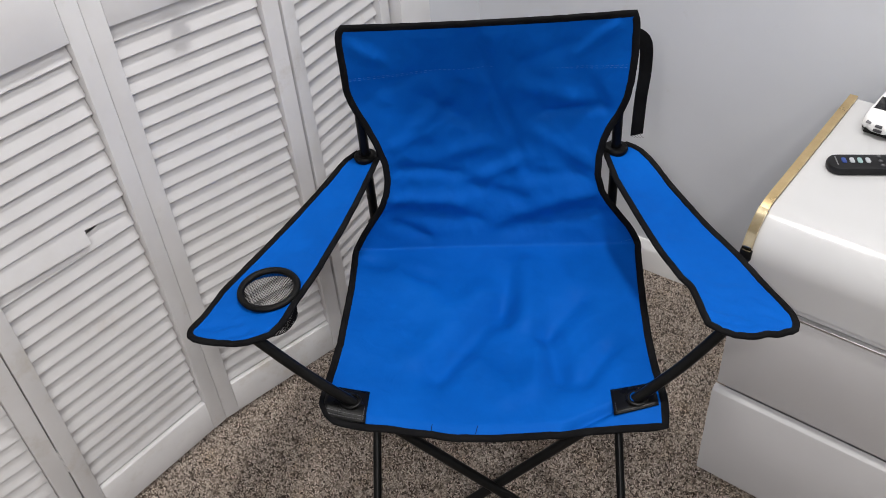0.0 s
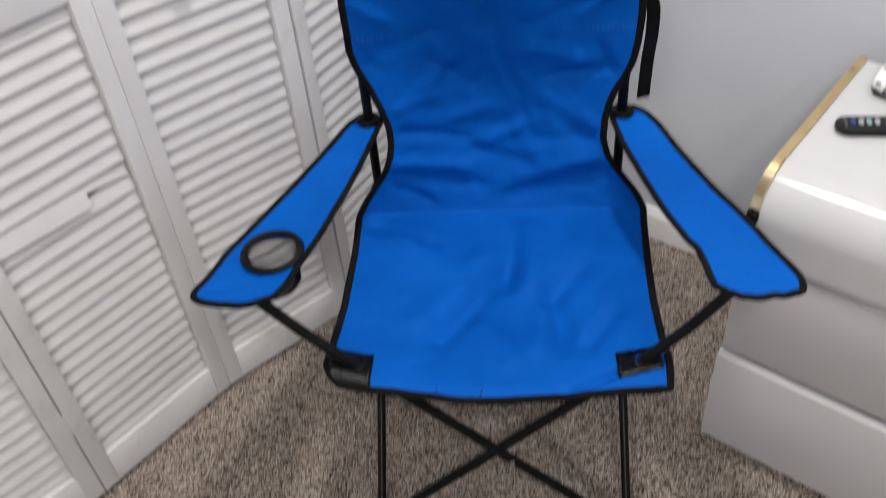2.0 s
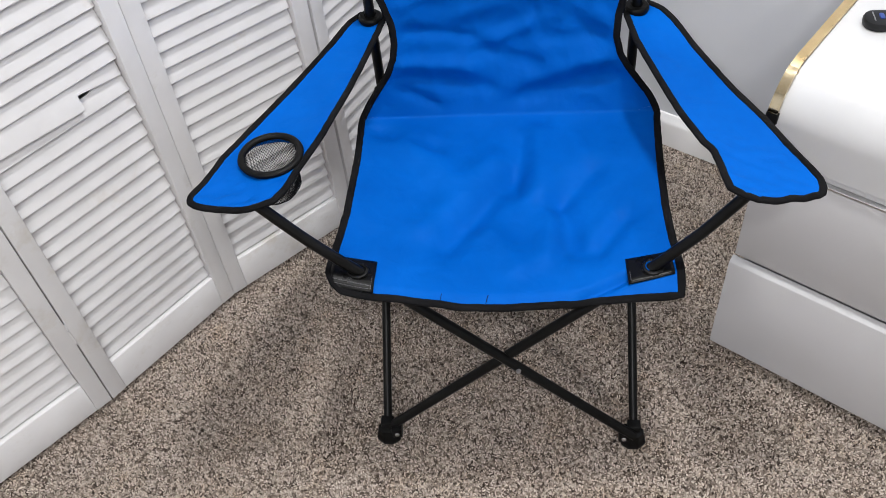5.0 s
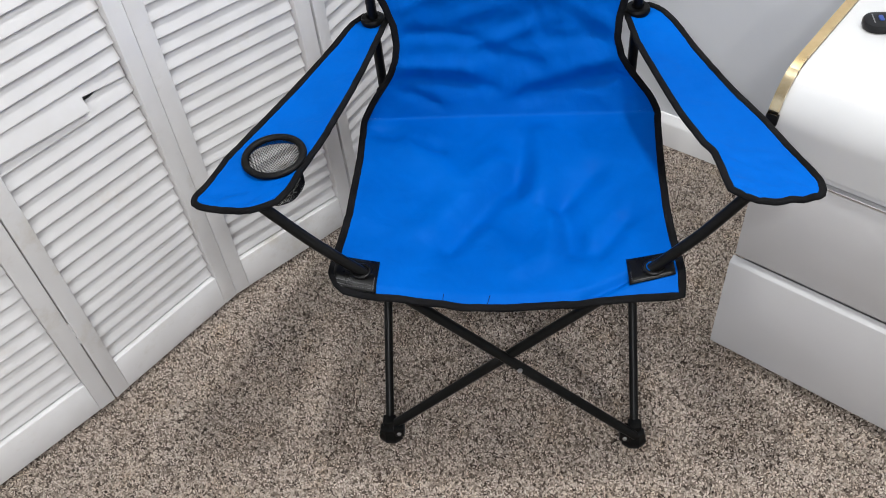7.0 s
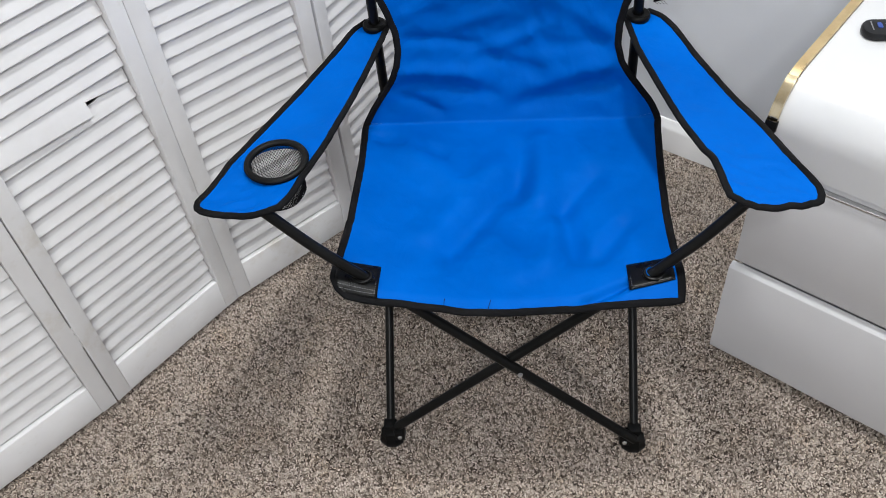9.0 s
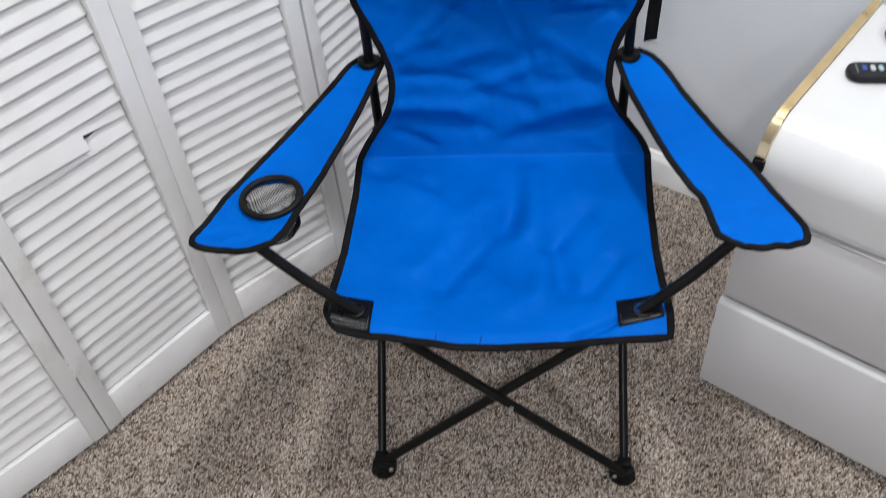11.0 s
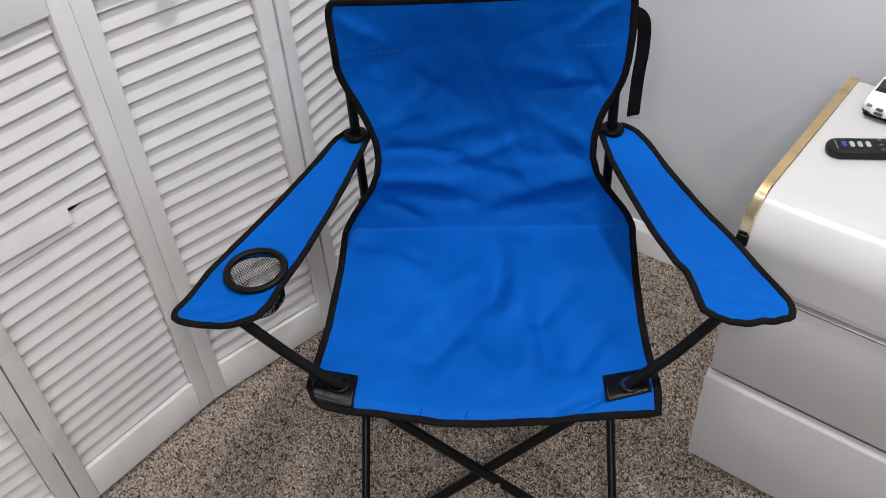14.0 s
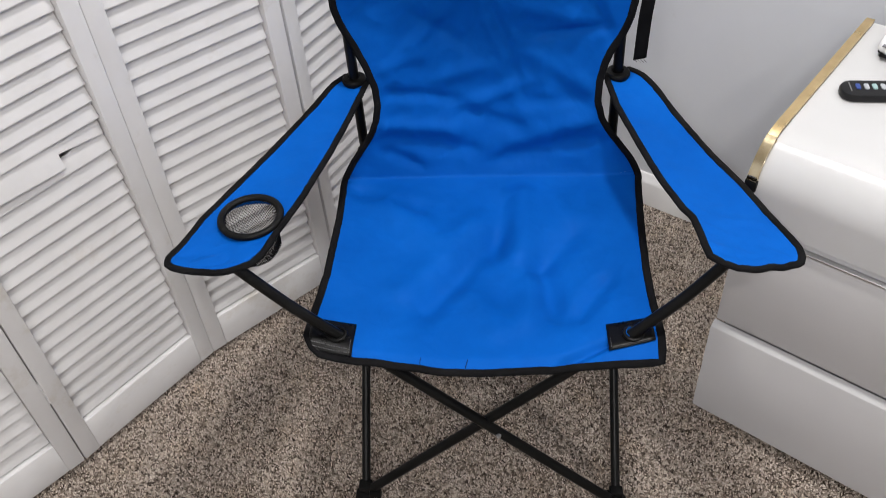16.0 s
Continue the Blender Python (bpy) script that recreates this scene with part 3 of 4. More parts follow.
def sling(s, q, creased=True):
    """A point of the seat and back; s from the front edge to the top, q from -1 to 1 across."""
    w = half_width(s, q)
    # the fold between seat and back climbs on one side
    s = s - 0.036 * math.sin(math.pi * min(1.0, max(0.0, (q - 0.1) / 0.9))) ** 1.5 * math.exp(-((s - FOLD_S) / 0.075) ** 2)
    y, z = smoothed(s, SPINE_Y, 0.002), smoothed(s, SPINE_Z, 0.002)
    x = q * w
    bow = 1 - q * q
    edge = min(1.0, (1 - abs(q)) / 0.12) * min(1.0, abs(s - FOLD_S) / 0.022)
    wob = noise.noise(Vector((x * 9, s * 9, 3.1))) * 0.0036 + noise.noise(Vector((x * 26, s * 22, 7.7))) * 0.0014
    sharp = 0.5 - abs(noise.noise(Vector((x * 17 + s * 6, s * 10 - x * 7, 1.3)))) * 2 + 0.5 * (0.5 - abs(noise.noise(Vector((x * 30 - s * 12, s * 28 + x * 9, 5.3)))) * 2)
    if s < FOLD_S:
        k = s / FOLD_S
        z -= bow * (0.022 + 0.014 * math.sin(math.pi * k)) * (1 - 0.35 * k)
        y -= bow * 0.018 * max(0.0, 1 - s / 0.13) ** 1.5
        y += bow * 0.020 * k ** 3
        y += 0.010 * q * q * max(0.0, 1 - s / 0.08)
        hem = table(q, HEM) * max(0.0, 1 - s / 0.014)
        y, z = y - 0.62 * hem, z - 0.42 * hem
        if creased:
            z += edge * (wob * 0.9 + sharp * 0.0013 + 2.0 * folds(x, s, SEAT_FOLDS, 1.3))
    else:
        k = (s - FOLD_S) / (S_END - FOLD_S)
        y += bow * (0.020 * (1 - k) ** 0.7 + 0.022 * math.sin(math.pi * k) ** 1.2)
        z -= bow * 0.0145 * max(0.0, 1 - k * 5)
        z += (0.002 * x / 0.22 + 0.003) * max(0.0, k * 3 - 2) - 0.003 * bow * max(0.0, k * 4 - 3)
        if creased:
            y -= edge * min(1.0, (1 - k) / 0.05) * (wob * 1.7 + sharp * 0.0019 + 1.15 * folds(x, s, BACK_FOLDS, 1.15) + 1.0 * folds(x, s, MORE_FOLDS, 1.2))
    return Vector((x, y, z))


def sling_normal(s, q):
    a = sling(min(S_END, s + 0.004), q, False) - sling(max(0, s - 0.004), q, False)
    b = sling(s, min(1, q + 0.02), False) - sling(s, max(-1, q - 0.02), False)
    return b.cross(a).normalized()


def rod(a, b, r, mat, parent, name="tube", label="", n=16):
    return part(name, sweep([Vector(a), Vector(b)], circle(r, n)), mat, parent, label)


def dashes(points, normals, length, gap, r):
    """A row of stitches along a line."""
    bm = bmesh.new()
    pos = 0.0
    for a, b, n in zip(points, points[1:], normals):
        d = (b - a).length
        pos += d
        if pos % (length + gap) > length:
            continue
        side = (b - a).cross(n).normalized() * r
        up = n * r
        v = [bm.verts.new(p) for p in (a - side, a + up * 1.6, a + side, b - side, b + up * 1.6, b + side)]
        bm.faces.new((v[0], v[1], v[4], v[3]))
        bm.faces.new((v[1], v[2], v[5], v[4]))
    return bm


def arm_point(v, q, side):
    """The armrest from its hub (v 0) to its front (v 1); q from the inner (-1) to the outer (1) edge."""
    if side > 0:
        inner = [(0.0, 0.193, 0.452), (0.05, 0.194, 0.425), (0.22, 0.2037, 0.359), (0.47, 0.2312, 0.246), (0.60, 0.2471, 0.1836), (0.74, 0.2666, 0.125), (0.79, 0.2763, 0.107), (0.84, 0.2791, 0.088), (0.92, 0.2823, 0.053), (1.0, 0.2844, 0.030)]
        outer = [(0.0, 0.228, 0.457), (0.03, 0.2483, 0.4418), (0.10, 0.2644, 0.4082), (0.25, 0.2858, 0.340), (0.47, 0.3220, 0.2418), (0.62, 0.3514, 0.1742), (0.72, 0.3652, 0.1333), (0.80, 0.3778, 0.0953), (0.88, 0.3899, 0.0623), (0.93, 0.3943, 0.0476), (0.98, 0.3955, 0.0286), (1.0, 0.390, 0.016)]
        front = [(-1, 0.0), (-0.88, 0.0042), (-0.71, 0.0093), (-0.475, 0.0124), (-0.03, 0.0142), (0.31, 0.0092), (0.9, 0.0041), (1, 0.0)]
    else:
        inner = [(0.0, 0.189, 0.452), (0.05, 0.1915, 0.43), (0.25, 0.2073, 0.3513), (0.35, 0.217, 0.3043), (0.49, 0.2312, 0.2407), (0.56, 0.2402, 0.2077), (0.67, 0.2524, 0.1553), (0.74, 0.2624, 0.1223), (0.82, 0.274, 0.0851), (0.91, 0.2826, 0.0471), (1.0, 0.2935, 0.0240)]
        outer = [(0.0, 0.226, 0.457), (0.04, 0.2443, 0.4353), (0.18, 0.2678, 0.3749), (0.32, 0.2951, 0.3121), (0.46, 0.3217, 0.2524), (0.62, 0.355, 0.178), (0.76, 0.3822, 0.1142), (0.82, 0.3879, 0.0895), (0.89, 0.3971, 0.0586), (0.94, 0.4071, 0.0366), (0.98, 0.4045, 0.0235), (1.0, 0.3963, 0.0175)]
        front = [(-1, 0.0), (-0.72, 0.0035), (-0.32, 0.0101), (0.26, 0.009), (0.7, 0.005), (1, 0.0)]
    xi, yi = smoothed(v, [(a, b) for a, b, c in inner], 0.008), smoothed(v, [(a, c) for a, b, c in inner], 0.008)
    xo, yo = smoothed(v, [(a, b) for a, b, c in outer], 0.008), smoothed(v, [(a, c) for a, b, c in outer], 0.008)
    t = (q + 1) / 2
    x, y = xi + (xo - xi) * t, yi + (yo - yi) * t
    bow = 1 - q * q
    y -= max(0.0, v - 0.88) / 0.12 * table(q, front)
    z = 0.557 - 0.004 * bow - 0.007 * math.sin(math.pi * v) + noise.noise(Vector((x * 20, y * 20, side * 3.0))) * 0.0034 * bow + noise.noise(Vector((x * 60, y * 45, side * 5.0))) * 0.0008 * bow
    z += 0.003 * math.sin(6 * v + 2 * q) * (v > 0.5) * bow * (v - 0.5)
    tip = min(1.0, max(0.0, v - 0.62) / 0.25) * min(1.0, bow * 2.2)
    z += tip * (noise.noise(Vector((x * 38 + y * 30, y * 55, side * 2.0))) * 0.0034 + (0.5 - abs(noise.noise(Vector((x * 80 - y * 30, y * 70 + x * 40, side * 8.0)))) * 2) * 0.0013)
    return Vector((side * x, y, z))


CUP = (-0.3143, 0.1150, 0.557)
CUP_R = 0.0405


def worn(loop, amount=0.00032):
    """A taped edge that wanders a little, as hand-guided sewing does."""
    return [p + Vector((noise.noise(p * 80), noise.noise(p * 80 + Vector((7, 0, 0))), noise.noise(p * 80 + Vector((0, 9, 0))))) * amount * 2 for p in loop]


def armrest(c, side):
    bm = bmesh.new()
    nv, nq = 96, 26
    g = [[bm.verts.new(arm_point(i / nv, -1 + 2 * j / nq, side)) for j in range(nq + 1)] for i in range(nv + 1)]
    for i in range(nv):
        for j in range(nq):
            bm.faces.new((g[i][j], g[i][j + 1], g[i + 1][j + 1], g[i + 1][j]))
    if side < 0:
        hole = [v for v in bm.verts if math.hypot(v.co.x - CUP[0], v.co.y - CUP[1]) < CUP_R]
        dead = [f for f in bm.faces if all(math.hypot(v.co.x - CUP[0], v.co.y - CUP[1]) < CUP_R for v in f.verts)]
        bmesh.ops.delete(bm, geom=dead, context="FACES")
        for v in hole:
            if v.is_valid:
                d = Vector((v.co.x - CUP[0], v.co.y - CUP[1]))
                k = CUP_R / max(1e-5, d.length)
                v.co.x, v.co.y = CUP[0] + d.x * k, CUP[1] + d.y * k
        bmesh.ops.delete(bm, geom=[v for v in bm.verts if not v.link_faces], context="VERTS")
    arm = part("armrest", bm, BLUE, c, "flat blue canvas armrest" + (" with a cup holder" if side < 0 else ""), smooth=True)
    sol = arm.modifiers.new("thick", "SOLIDIFY")
    sol.thickness, sol.offset = 0.003, 0
    loop = [arm_point(i / 50, -1, side) for i in range(51)] + [arm_point(1, -1 + 2 * j / 20, side) for j in range(1, 21)] + [arm_point(i / 50, 1, side) for i in range(49, -1, -1)] + [arm_point(0, 1 - 2 * j / 8, side) for j in range(1, 8)]
    part("binding", sweep(worn(loop), flat(0.0102, 0.0060), True, lambda i: Vector((0, 0, 1))), BLACK_TAPE, arm, "black binding tape", smooth=True)
    # plastic cap where the upright passes through
    part("hub_cap", lathe([(0.009, 0.562), (0.010, 0.564), (0.017, 0.5635), (0.0195, 0.561), (0.020, 0.557), (0.018, 0.552), (0.009, 0.550)]), BLACK_PLASTIC, arm, "round black plastic cap", pose(side * POLE_X, POLE_Y, 0))
    if side < 0:
        ring = [Vector((CUP[0] + 0.0405 * math.cos(a), CUP[1] + 0.0405 * math.sin(a), CUP[2] - 0.001)) for a in (2 * math.pi * i / 56 for i in range(56))]
        part("cup_ring", sweep(ring, flat(0.0105, 0.008), True, lambda i: Vector((0, 0, 1))), BLACK_PLASTIC, arm, "black plastic cup ring", smooth=True)
        # net bag: a diamond lattice
        bm = bmesh.new()
        nr, rows = 56, 26
        lat = []
        for i in range(rows + 1):
            t = i / rows
            fall = min(1.0, t / 0.72)
            z = CUP[2] - 0.004 - 0.054 * fall ** 0.9
            r = 0.038 - 0.004 * fall if t < 0.72 else (0.034 * (1 - (t - 0.72) / 0.28) ** 0.8 + 0.002)
            if t >= 0.72:
                z -= 0.012 * math.sin(math.pi / 2 * (t - 0.72) / 0.28)
            row = []
            for k in range(nr):
                a = 2 * math.pi * (k + 0.5 * (i % 2)) / nr
                n = noise.noise(Vector((math.cos(a) * 1.5, math.sin(a) * 1.5, t * 3))) * 0.007 * t
                row.append(bm.verts.new((CUP[0] + (r + n) * math.cos(a) - 0.005 * fall, CUP[1] + (r + n) * math.sin(a) - 0.004 * fall, z + n * 0.6)))
            lat.append(row)
        for i in range(rows - 1):
            for k in range(nr):
                up, mid, low = lat[i], lat[i + 1], lat[i + 2]
                if i % 2 == 0:
                    bm.faces.new((up[k], mid[k], low[k], mid[k - 1]))
                else:
                    bm.faces.new((up[k], mid[(k + 1) % nr], low[k], mid[k]))
        net = part("net_bag", bm, BLACK_TAPE, arm, "sagging black net cup bag")
        wire = net.modifiers.new("net", "WIREFRAME")
        wire.thickness, wire.use_replace, wire.use_even_offset = 0.0010, True, False
        # gathered hem and tangled cord in the bag
        cord = smooth_path([(CUP[0] - 0.005 + 0.030 * math.cos(a) * (0.7 + 0.3 * math.sin(3 * a)), CUP[1] - 0.006 + 0.026 * math.sin(a), CUP[2] - 0.055 + 0.006 * math.sin(5 * a)) for a in (2 * math.pi * i / 14 for i in range(14))], 5, True)
        part("cord", sweep(cord, circle(0.0014, 6), True), BLACK_TAPE, arm, "loose black hem cord", smooth=True)


def corner_pad(c, side):
    """A vinyl patch over the seat's front corner with the hole for the tube."""
    bm = bmesh.new()
    n = 10
    x0, x1, s0, s1 = (0.170, 0.232, 0.0145, 0.062) if side > 0 else (0.181, 0.243, 0.004, 0.062)

    def at(a, b, up=0.002):
        s = s0 + (s1 - s0) * b
        w = half_width(s, side)
        x = min(x0 + (x1 - x0) * a, w - 0.002)
        q = side * x / w
        return sling(s, q, False) + sling_normal(s, q) * up
    g = [[bm.verts.new(at(i / n, j / n)) for j in range(n + 1)] for i in range(n + 1)]
    for i in range(n):
        for j in range(n):
            bm.faces.new((g[i][j], g[i + 1][j], g[i + 1][j + 1], g[i][j + 1]))
    pad = part("corner_pad", bm, BLACK_VINYL, c, "black vinyl corner patch")
    sol = pad.modifiers.new("thick", "SOLIDIFY")
    sol.thickness, sol.offset = 0.003, 0
    for off in (0.07, 0.15) if side < 0 else ():
        pts = [at(0.06 + 0.9 * k / 40, off, 0.0042) for k in range(41)]
        part("stitching", dashes(pts, [Vector((0, 0, 1))] * 41, 0.0022, 0.0013, 0.0006), GREY_THREAD, pad)
    pts = [at(0.06, 0.07 + 0.35 * k / 30, 0.0042) for k in range(31)]
    part("stitching", dashes(pts, [Vector((0, 0, 1))] * 31, 0.0022, 0.0013, 0.0006), GREY_THREAD, pad)
    centre = Vector((side * 0.204, 0.026, 0.4145))
    ring = [centre + Vector((0.0125 * math.cos(a), 0.0115 * math.sin(a), 0.0)) for a in (2 * math.pi * i / 28 for i in range(28))]
    part("eyelet", sweep(ring, flat(0.006, 0.004), True, lambda i: Vector((0, 0, 1))), BLACK_VINYL, pad, smooth=True)
    if side > 0:
        arc = [centre + Vector((0.0100 * math.cos(a), 0.0092 * math.sin(a), 0.0012)) for a in (radians(105 + 7 * i) for i in range(19))]
        part("eyelet_edge", sweep(arc, flat(0.0014, 0.003), False, lambda i: Vector((0, 0, 1))), BLUE, pad, "frayed blue canvas round the hole", smooth=True)



def foot(c, side, y, front):
    f = part("foot", lathe([(0.012, 0.001), (0.0195, 0.002), (0.0215, 0.006), (0.0215, 0.016), (0.019, 0.020), (0.0185, 0.030), (0.0165, 0.036), (0.011, 0.038), (0.003, 0.0385)], 8), BLACK_PLASTIC, c, "moulded black plastic foot", pose(side * 0.207, y, 0))
    for v in f.data.vertices:
        v.co = Vector((v.co.x * 0.924 - v.co.y * 0.383, (v.co.x * 0.383 + v.co.y * 0.924) * 0.76, v.co.z))    # flat sides, narrower from front to back
    sy = 1 if front else -1
    # lugs that hold the two tubes
    part("lug", boxed(-0.011, 0.011, -0.006 + sy * 0.004, 0.006 + sy * 0.010, 0.022, 0.050, bevel=0.003), BLACK_PLASTIC, f)
    part("lug", boxed(-side * 0.016 - 0.009, -side * 0.016 + 0.009, -0.012, 0.010, 0.020, 0.046, bevel=0.003), BLACK_PLASTIC, f)
    rv = bmesh.new()
    disc(rv, pose(-side * 0.017, -sy * 0.0128, 0.032, 90, 0, 0), 0.0042, 0.0032, 0.003, 14)
    part("rivet", rv, STEEL, f, "steel rivet")


def chair():
    c = thing("folding_chair", CHAIR, "bright blue canvas folding camp chair with black tubular frame", "chair")
    bm = bmesh.new()
    ns, nq = 260, 140
    grid = [[bm.verts.new(sling(S_END * i / ns, -1 + 2 * j / nq)) for j in range(nq + 1)] for i in range(ns + 1)]
    for i in range(ns):
        for j in range(nq):
            bm.faces.new((grid[i][j], grid[i][j + 1], grid[i + 1][j + 1], grid[i + 1][j]))
    seat = part("seat_and_back", bm, BLUE, c, "wrinkled bright blue canvas sling", smooth=True)
    sol = seat.modifiers.new("thick", "SOLIDIFY")
    sol.thickness, sol.offset = 0.0016, 0
    rim = [(S_END * i / 110, -1.0) for i in range(111)] + [(S_END, -1 + 2 * j / 36) for j in range(1, 37)] + [(S_END * i / 110, 1.0) for i in range(109, -1, -1)] + [(0.0, 1 - 2 * j / 36) for j in range(1, 36)]
    loop = [sling(s, q) for s, q in rim]
    ups = [sling_normal(s, q * 0.98) for s, q in rim]
    part("binding", sweep(worn(loop), flat(0.0115, 0.006), True, lambda i: ups[i]), BLACK_TAPE, seat, "black binding tape", smooth=True)
    # seams: hem of the back pocket and the fold between seat and back
    for s, a, b in ((0.733, -0.97, -0.42), (0.7365, -0.97, 0.06), (0.733, 0.45, 0.97), (0.7365, 0.62, 0.97), (0.40, -0.97, -0.88), (0.403, 0.90, 0.98)):
        n = int(200 * (b - a))
        qs = [a + (b - a) * k / n for k in range(n + 1)]
        pts = [sling(s + 0.002 * q, q) + sling_normal(s, q) * 0.0016 for q in qs]
        part("stitching", dashes(pts, [sling_normal(s, q) for q in qs], 0.004, 0.0035, 0.00026), THREAD, seat, "pale blue stitching")
    for x, s0 in ((-0.088, 0.030), (-0.025, 0.031)):
        p = [sling(s0 - 0.026 + 0.0035 * k, (x + 0.0015 * k) / 0.236) + Vector((0, 0, 0.0022 + 0.001 * k)) for k in range(4)]
        part("loose_thread", sweep(smooth_path(p, 4), circle(0.0005, 5)), BLACK_TAPE, seat)
    # frame
    for sd in (-1, 1):
        armrest(c, sd)
        corner_pad(c, sd)
        low, top = Vector((sd * 0.207, -0.012 if sd > 0 else 0.003, 0.032)), Vector((-sd * (0.325 if sd > 0 else 0.311), 0.037, 0.5405))
        bend = [low, Vector((-sd * 0.204, 0.026, 0.4145)), Vector((-sd * (0.236 if sd > 0 else 0.232), 0.028, 0.4450)), Vector((-sd * (0.273 if sd > 0 else 0.266), 0.031, 0.4825)), top]
        part("cross_tube", sweep([low] + smooth_path(bend[1:], 6), circle(0.0079, 16)), BLACK_STEEL, c, "black steel tube crossing the front")
        rod((sd * 0.207, 0.000 if sd > 0 else 0.006, 0.034), (sd * POLE_X, POLE_Y - 0.012, 0.395), 0.0072, BLACK_STEEL, c, "side_tube")
        rod((sd * 0.207, POLE_Y - 0.004, 0.034), (sd * 0.196, 0.034, 0.384), 0.0072, BLACK_STEEL, c, "side_tube")
        rod((sd * 0.207, POLE_Y + 0.004 * sd, 0.034), (-sd * 0.207, POLE_Y + 0.012 + 0.004 * sd, 0.37), 0.0072, BLACK_STEEL, c, "rear_tube")
        rod((sd * POLE_X, POLE_Y, 0.034), (sd * POLE_X, POLE_Y, 0.785), 0.0082, BLACK_STEEL, c, "upright", "black steel upright behind the back")
        part("slider", lathe([(0.0085, 0.37), (0.013, 0.372), (0.013, 0.418), (0.0085, 0.42)], 16), BLACK_PLASTIC, c, "", pose(sd * POLE_X, POLE_Y, 0))
        foot(c, sd, -0.006 if sd > 0 else 0.001, True)
        foot(c, sd, POLE_Y, False)
    rv = bmesh.new()
    disc(rv, pose(0.018, -0.0035, 0.2085, 90, 0, 0), 0.0042, 0.0032, 0.004, 14)
    part("rivet", rv, STEEL, c, "steel rivet at the crossing")
    # carrying strap hanging behind the back
    p = smooth_path([(0.216, 0.447, 0.758), (0.234, 0.455, 0.754), (0.248, 0.459, 0.735), (0.251, 0.461, 0.690), (0.248, 0.461, 0.640), (0.2465, 0.460, 0.572)], 8)
    strap = part("strap", sweep(p, flat(0.023, 0.002), False, lambda i: Vector((0.35, -1, 0.25 if i < 8 else 0)).normalized()), BLACK_TAPE, c, "black webbing strap with a frayed end", smooth=True)
    for k in range(4):
        a = Vector((0.237 + 0.005 * k, 0.459, 0.573))
        pts = smooth_path([a, a + Vector((0.002, -0.001, -0.003)), a + Vector((0.006, -0.002, -0.005 - 0.0005 * k))], 4)
        part("frayed_thread", sweep(pts, circle(0.0004, 5)), GREY_THREAD, strap)
    return c


chair()

# ---- things on the dresser ----
WHITE_PAINT = surface("toy_white", (0.72, 0.72, 0.72), (0.78, 0.78, 0.78), 0.2, 0, 20, 100, 0.02, 0.0003, 0.05)
DARK_GLASS = material("toy_window", (0.012, 0.012, 0.014), 0.12)
REMOTE_BLACK = surface("remote_plastic", (0.006, 0.006, 0.007), (0.011, 0.011, 0.012), 0.38, 0, 30, 500, 0.1, 0.0002, spec=0.22)
LENS = material("toy_lens", (0.16, 0.16, 0.17), 0.15)
KEY_BLUE = material("key_blue", (0.02, 0.05, 0.22), 0.5)
KEY_WHITE = material("key_white", (0.36, 0.38, 0.40), 0.5)
KEY_TEAL = material("key_teal", (0.26, 0.38, 0.38), 0.5)
KEY_DARK = material("key_dark", (0.045, 0.045, 0.05), 0.5)
PRINT = material("pale_print", (0.16, 0.16, 0.16), 0.6)


def slab(length, width, height, r, n=8, crown=0.0):
    """A bar from x 0 with rounded ends and softened edges."""
    bm = bmesh.new()
    outline = []
    for cx, cy, a0 in ((length - r, width / 2 - r, 0), (r, width / 2 - r, 90), (r, -width / 2 + r, 180), (length - r, -width / 2 + r, 270)):
        for i in range(n + 1):
            a = radians(a0 + 90 * i / n)
            outline.append((cx + r * math.cos(a), cy + r * math.sin(a)))
    e = min(0.004, height * 0.35)
    rings = []
    for inset, z in ((e, 0), (e * 0.3, e * 0.3), (0, e), (0, height - e), (e * 0.3, height - e * 0.3), (e, height)):
        k, kw = (length - 2 * inset) / length, (width - 2 * inset) / width
        rings.append([bm.verts.new(((x - length / 2) * k + length / 2, y * kw, z)) for x, y in outline])
    m = len(outline)
    for p, q in zip(rings, rings[1:]):
        for j in range(m):
            bm.faces.new((p[j], p[(j + 1) % m], q[(j + 1) % m], q[j]))
    bm.faces.new(rings[0])
    bm.faces.new(rings[-1])
    return bm


def remote_control(m):
    t = thing("remote_control", m, "slim black remote control with a few pale keys", "remote control")
    part("body", slab(0.195, 0.040, 0.0135, 0.018), REMOTE_BLACK, t)
    for x, mat in ((0.024, KEY_BLUE), (0.0355, KEY_WHITE), (0.0465, KEY_TEAL), (0.058, KEY_WHITE)):
        part("key", slab(0.0068, 0.0135, 0.0022, 0.003, 4), mat, t, "", pose(x - 0.00375, 0.001, 0.0129))
    for i in range(9):
        for j in range(3):
            part("key", slab(0.0065, 0.0065, 0.0018, 0.003, 4), KEY_DARK, t, "", pose(0.072 + 0.0125 * i, -0.0115 + 0.0115 * j - 0.00, 0.0129))
            if i < 3:
                part("key_print", boxed(0.0735 + 0.0125 * i, 0.0765 + 0.0125 * i, -0.0123 + 0.0115 * j, -0.0107 + 0.0115 * j, 0.0146, 0.0150), PRINT, t)
    part("print", boxed(0.0125, 0.0142, -0.010, 0.012, 0.0135, 0.0138), PRINT, t)
    return t


remote_control(pose(0.5341, 0.9632, D_Z + SIZE * D_TOP, 0, 0, -9))


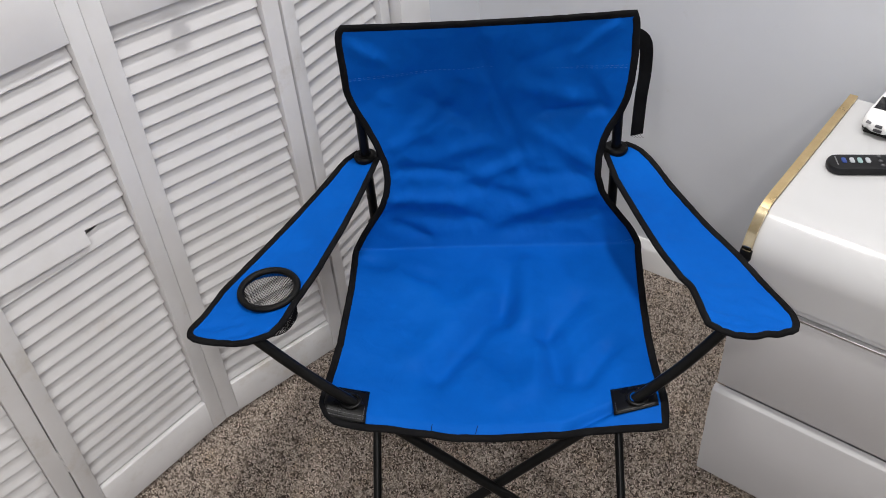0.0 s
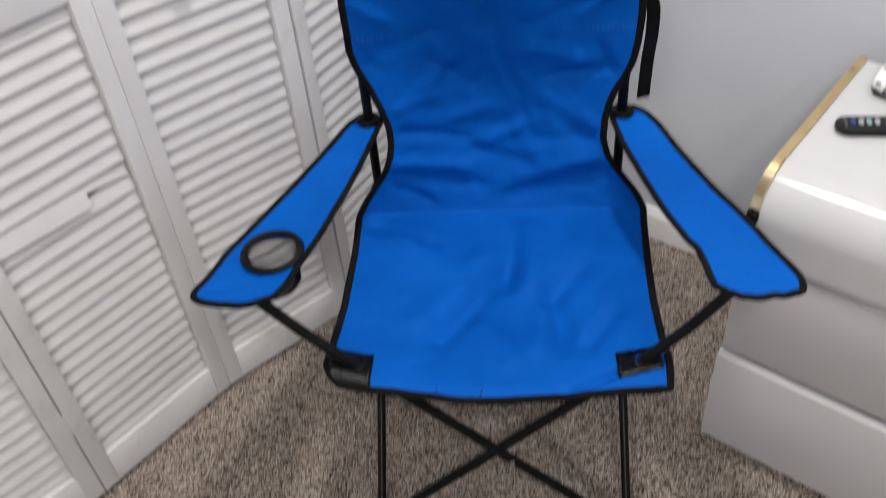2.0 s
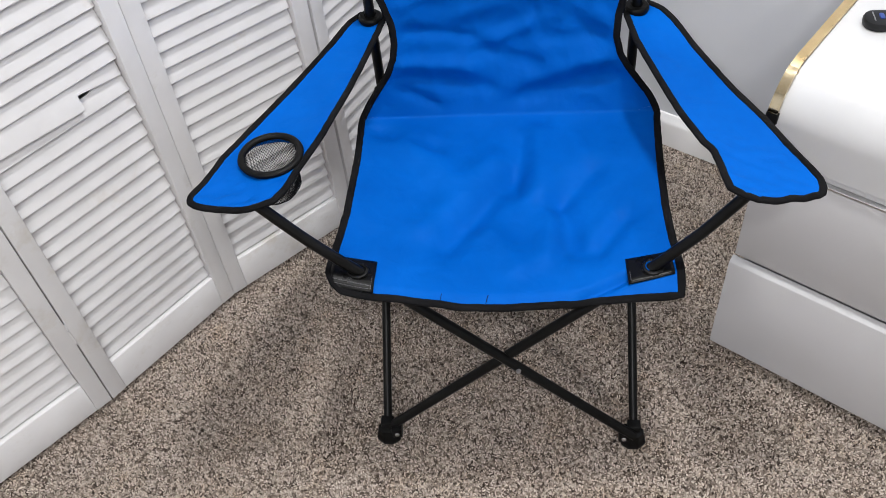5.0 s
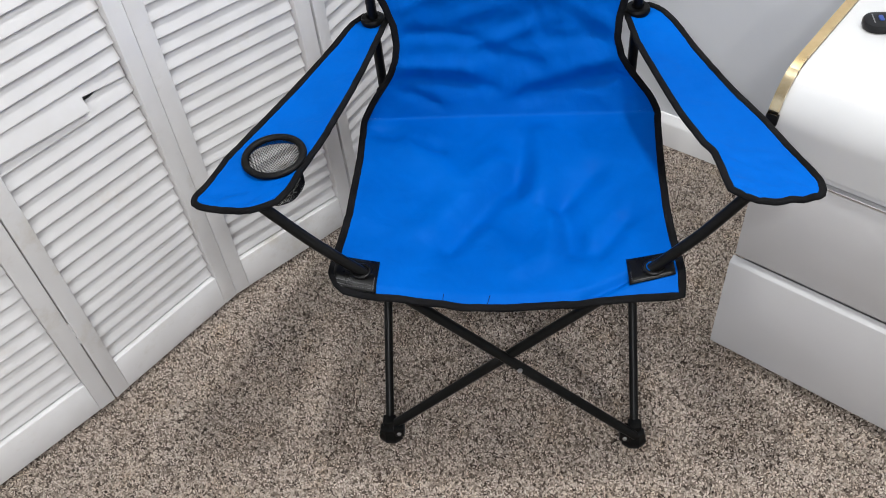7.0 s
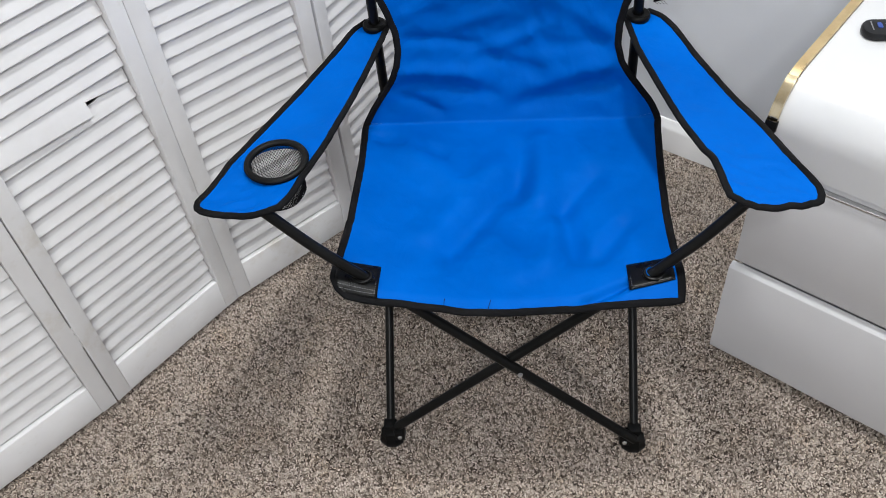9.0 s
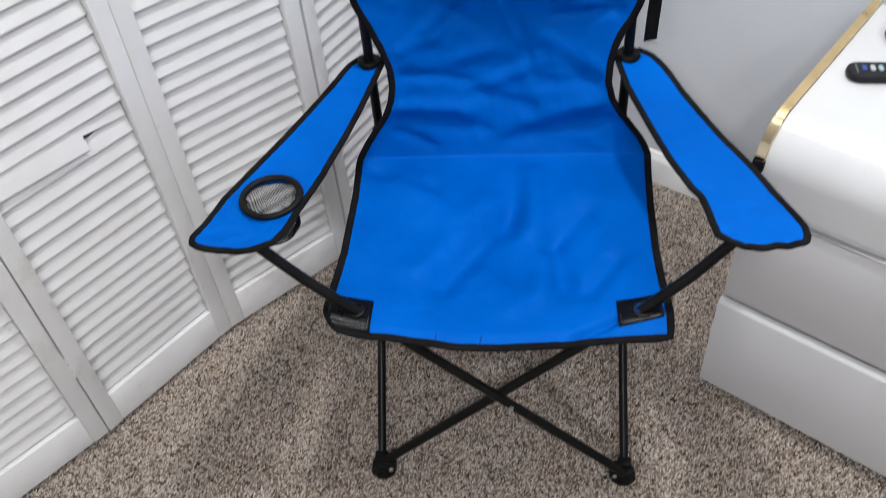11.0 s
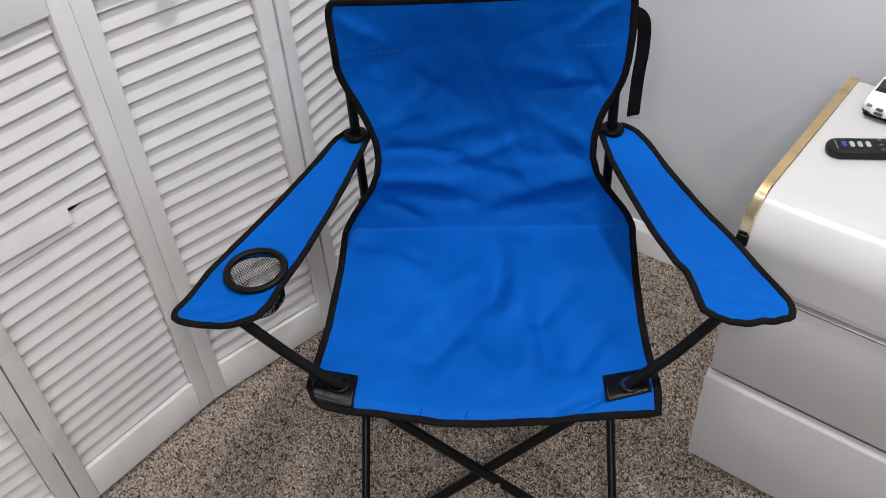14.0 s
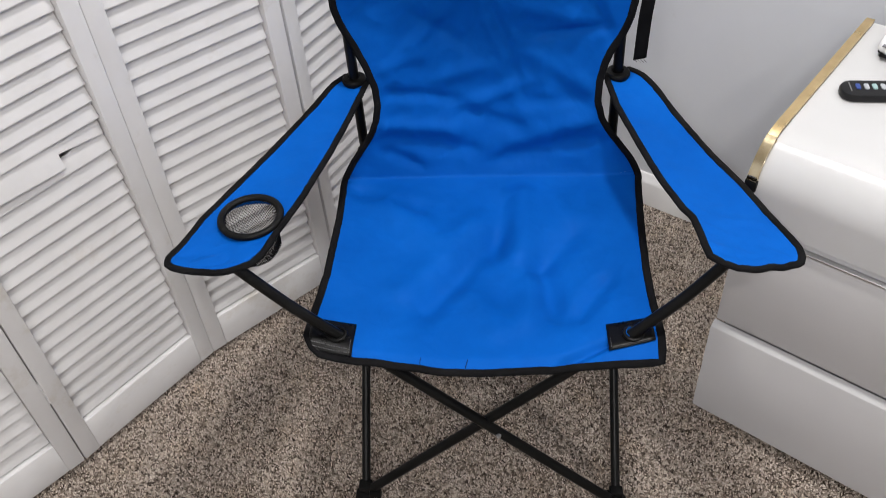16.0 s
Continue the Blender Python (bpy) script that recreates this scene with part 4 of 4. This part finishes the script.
def toy_car(m):
    """Nose towards minus x."""
    t = thing("toy_car", m, "small white toy saloon car with dark windows", "toy car")
    side = [(0.0015, 0.007), (-0.001, 0.011), (-0.0005, 0.0155), (0.002, 0.0195), (0.007, 0.0225), (0.016, 0.0243), (0.034, 0.0258), (0.100, 0.0262), (0.112, 0.0245), (0.115, 0.018), (0.114, 0.007)]
    bm = bmesh.new()
    rings = []
    for y, k in ((-0.0245, 0.86), (-0.0235, 0.97), (-0.020, 1.0), (-0.008, 1.02), (0.008, 1.02), (0.020, 1.0), (0.0235, 0.97), (0.0245, 0.86)):
        nose = 0.012 * (abs(y) / 0.0245) ** 2
        rings.append([bm.verts.new((x + (nose if x < 0.02 else -nose * (x > 0.1)), y, 0.007 + (z - 0.007) * k)) for x, z in side])
    k = len(side)
    for p, q in zip(rings, rings[1:]):
        for j in range(k):
            bm.faces.new((p[j], p[(j + 1) % k], q[(j + 1) % k], q[j]))
    bm.faces.new(rings[0])
    bm.faces.new(rings[-1])
    part("body", bm, WHITE_PAINT, t, smooth=True)

    def cabin(z0, z1, x0, x1, x2, x3, w0, w1):
        bm = bmesh.new()
        lo = [bm.verts.new(p) for p in ((x0, -w0, z0), (x3, -w0, z0), (x3, w0, z0), (x0, w0, z0))]
        hi = [bm.verts.new(p) for p in ((x1, -w1, z1), (x2, -w1, z1), (x2, w1, z1), (x1, w1, z1))]
        for j in range(4):
            bm.faces.new((lo[j], lo[(j + 1) % 4], hi[(j + 1) % 4], hi[j]))
        bm.faces.new(lo)
        bm.faces.new(hi)
        bmesh.ops.bevel(bm, geom=list(bm.edges), offset=0.0016, segments=2, profile=0.5, affect="EDGES")
        return bm
    part("window_band", cabin(0.025, 0.038, 0.030, 0.046, 0.084, 0.100, 0.0215, 0.0175), DARK_GLASS, t, "dark windows")
    part("roof", cabin(0.0368, 0.0405, 0.044, 0.048, 0.081, 0.086, 0.0182, 0.0160), WHITE_PAINT, t)
    for y in (-1, 1):
        part("pillar", sweep([Vector((0.031, y * 0.0205, 0.0262)), Vector((0.046, y * 0.0172, 0.0376))], circle(0.0011, 6)), WHITE_PAINT, t)
        for x in (0.022, 0.092):
            bm = bmesh.new()
            disc(bm, pose(x, y * 0.0205, 0.0085, 90, 0, 0), 0.0085, 0.0085, 0.008, 20)
            wheel = part("wheel", bm, BLACK_PLASTIC, t)
            bm = bmesh.new()
            disc(bm, pose(x, y * 0.0247, 0.0085, 90, 0, 0), 0.0052, 0.0052, 0.001, 16)
            part("hub", bm, STEEL, wheel, "silver hub")
        part("headlight", boxed(0.0022, 0.009, y * 0.0145 - 0.0036, y * 0.0145 + 0.0036, 0.0172, 0.0192, bevel=0.0008), LENS, t, "smoked headlight")
    part("grille", boxed(-0.0016, 0.004, -0.0045, 0.0045, 0.0170, 0.0190, bevel=0.0005), KEY_DARK, t)
    part("number_plate", boxed(-0.0022, 0.003, -0.0055, 0.0055, 0.0110, 0.0140, bevel=0.0004), KEY_DARK, t)
    part("bumper_lip", boxed(0.0015, 0.014, -0.0185, 0.0185, 0.0045, 0.0080, bevel=0.001), BLACK_PLASTIC, t, "black lower bumper lip")
    return t


toy_car(pose(0.6360, 1.0272, D_Z + SIZE * D_TOP, 0, 0, 45) @ Matrix.Diagonal((1.12, 1.15, 1.24, 1)))
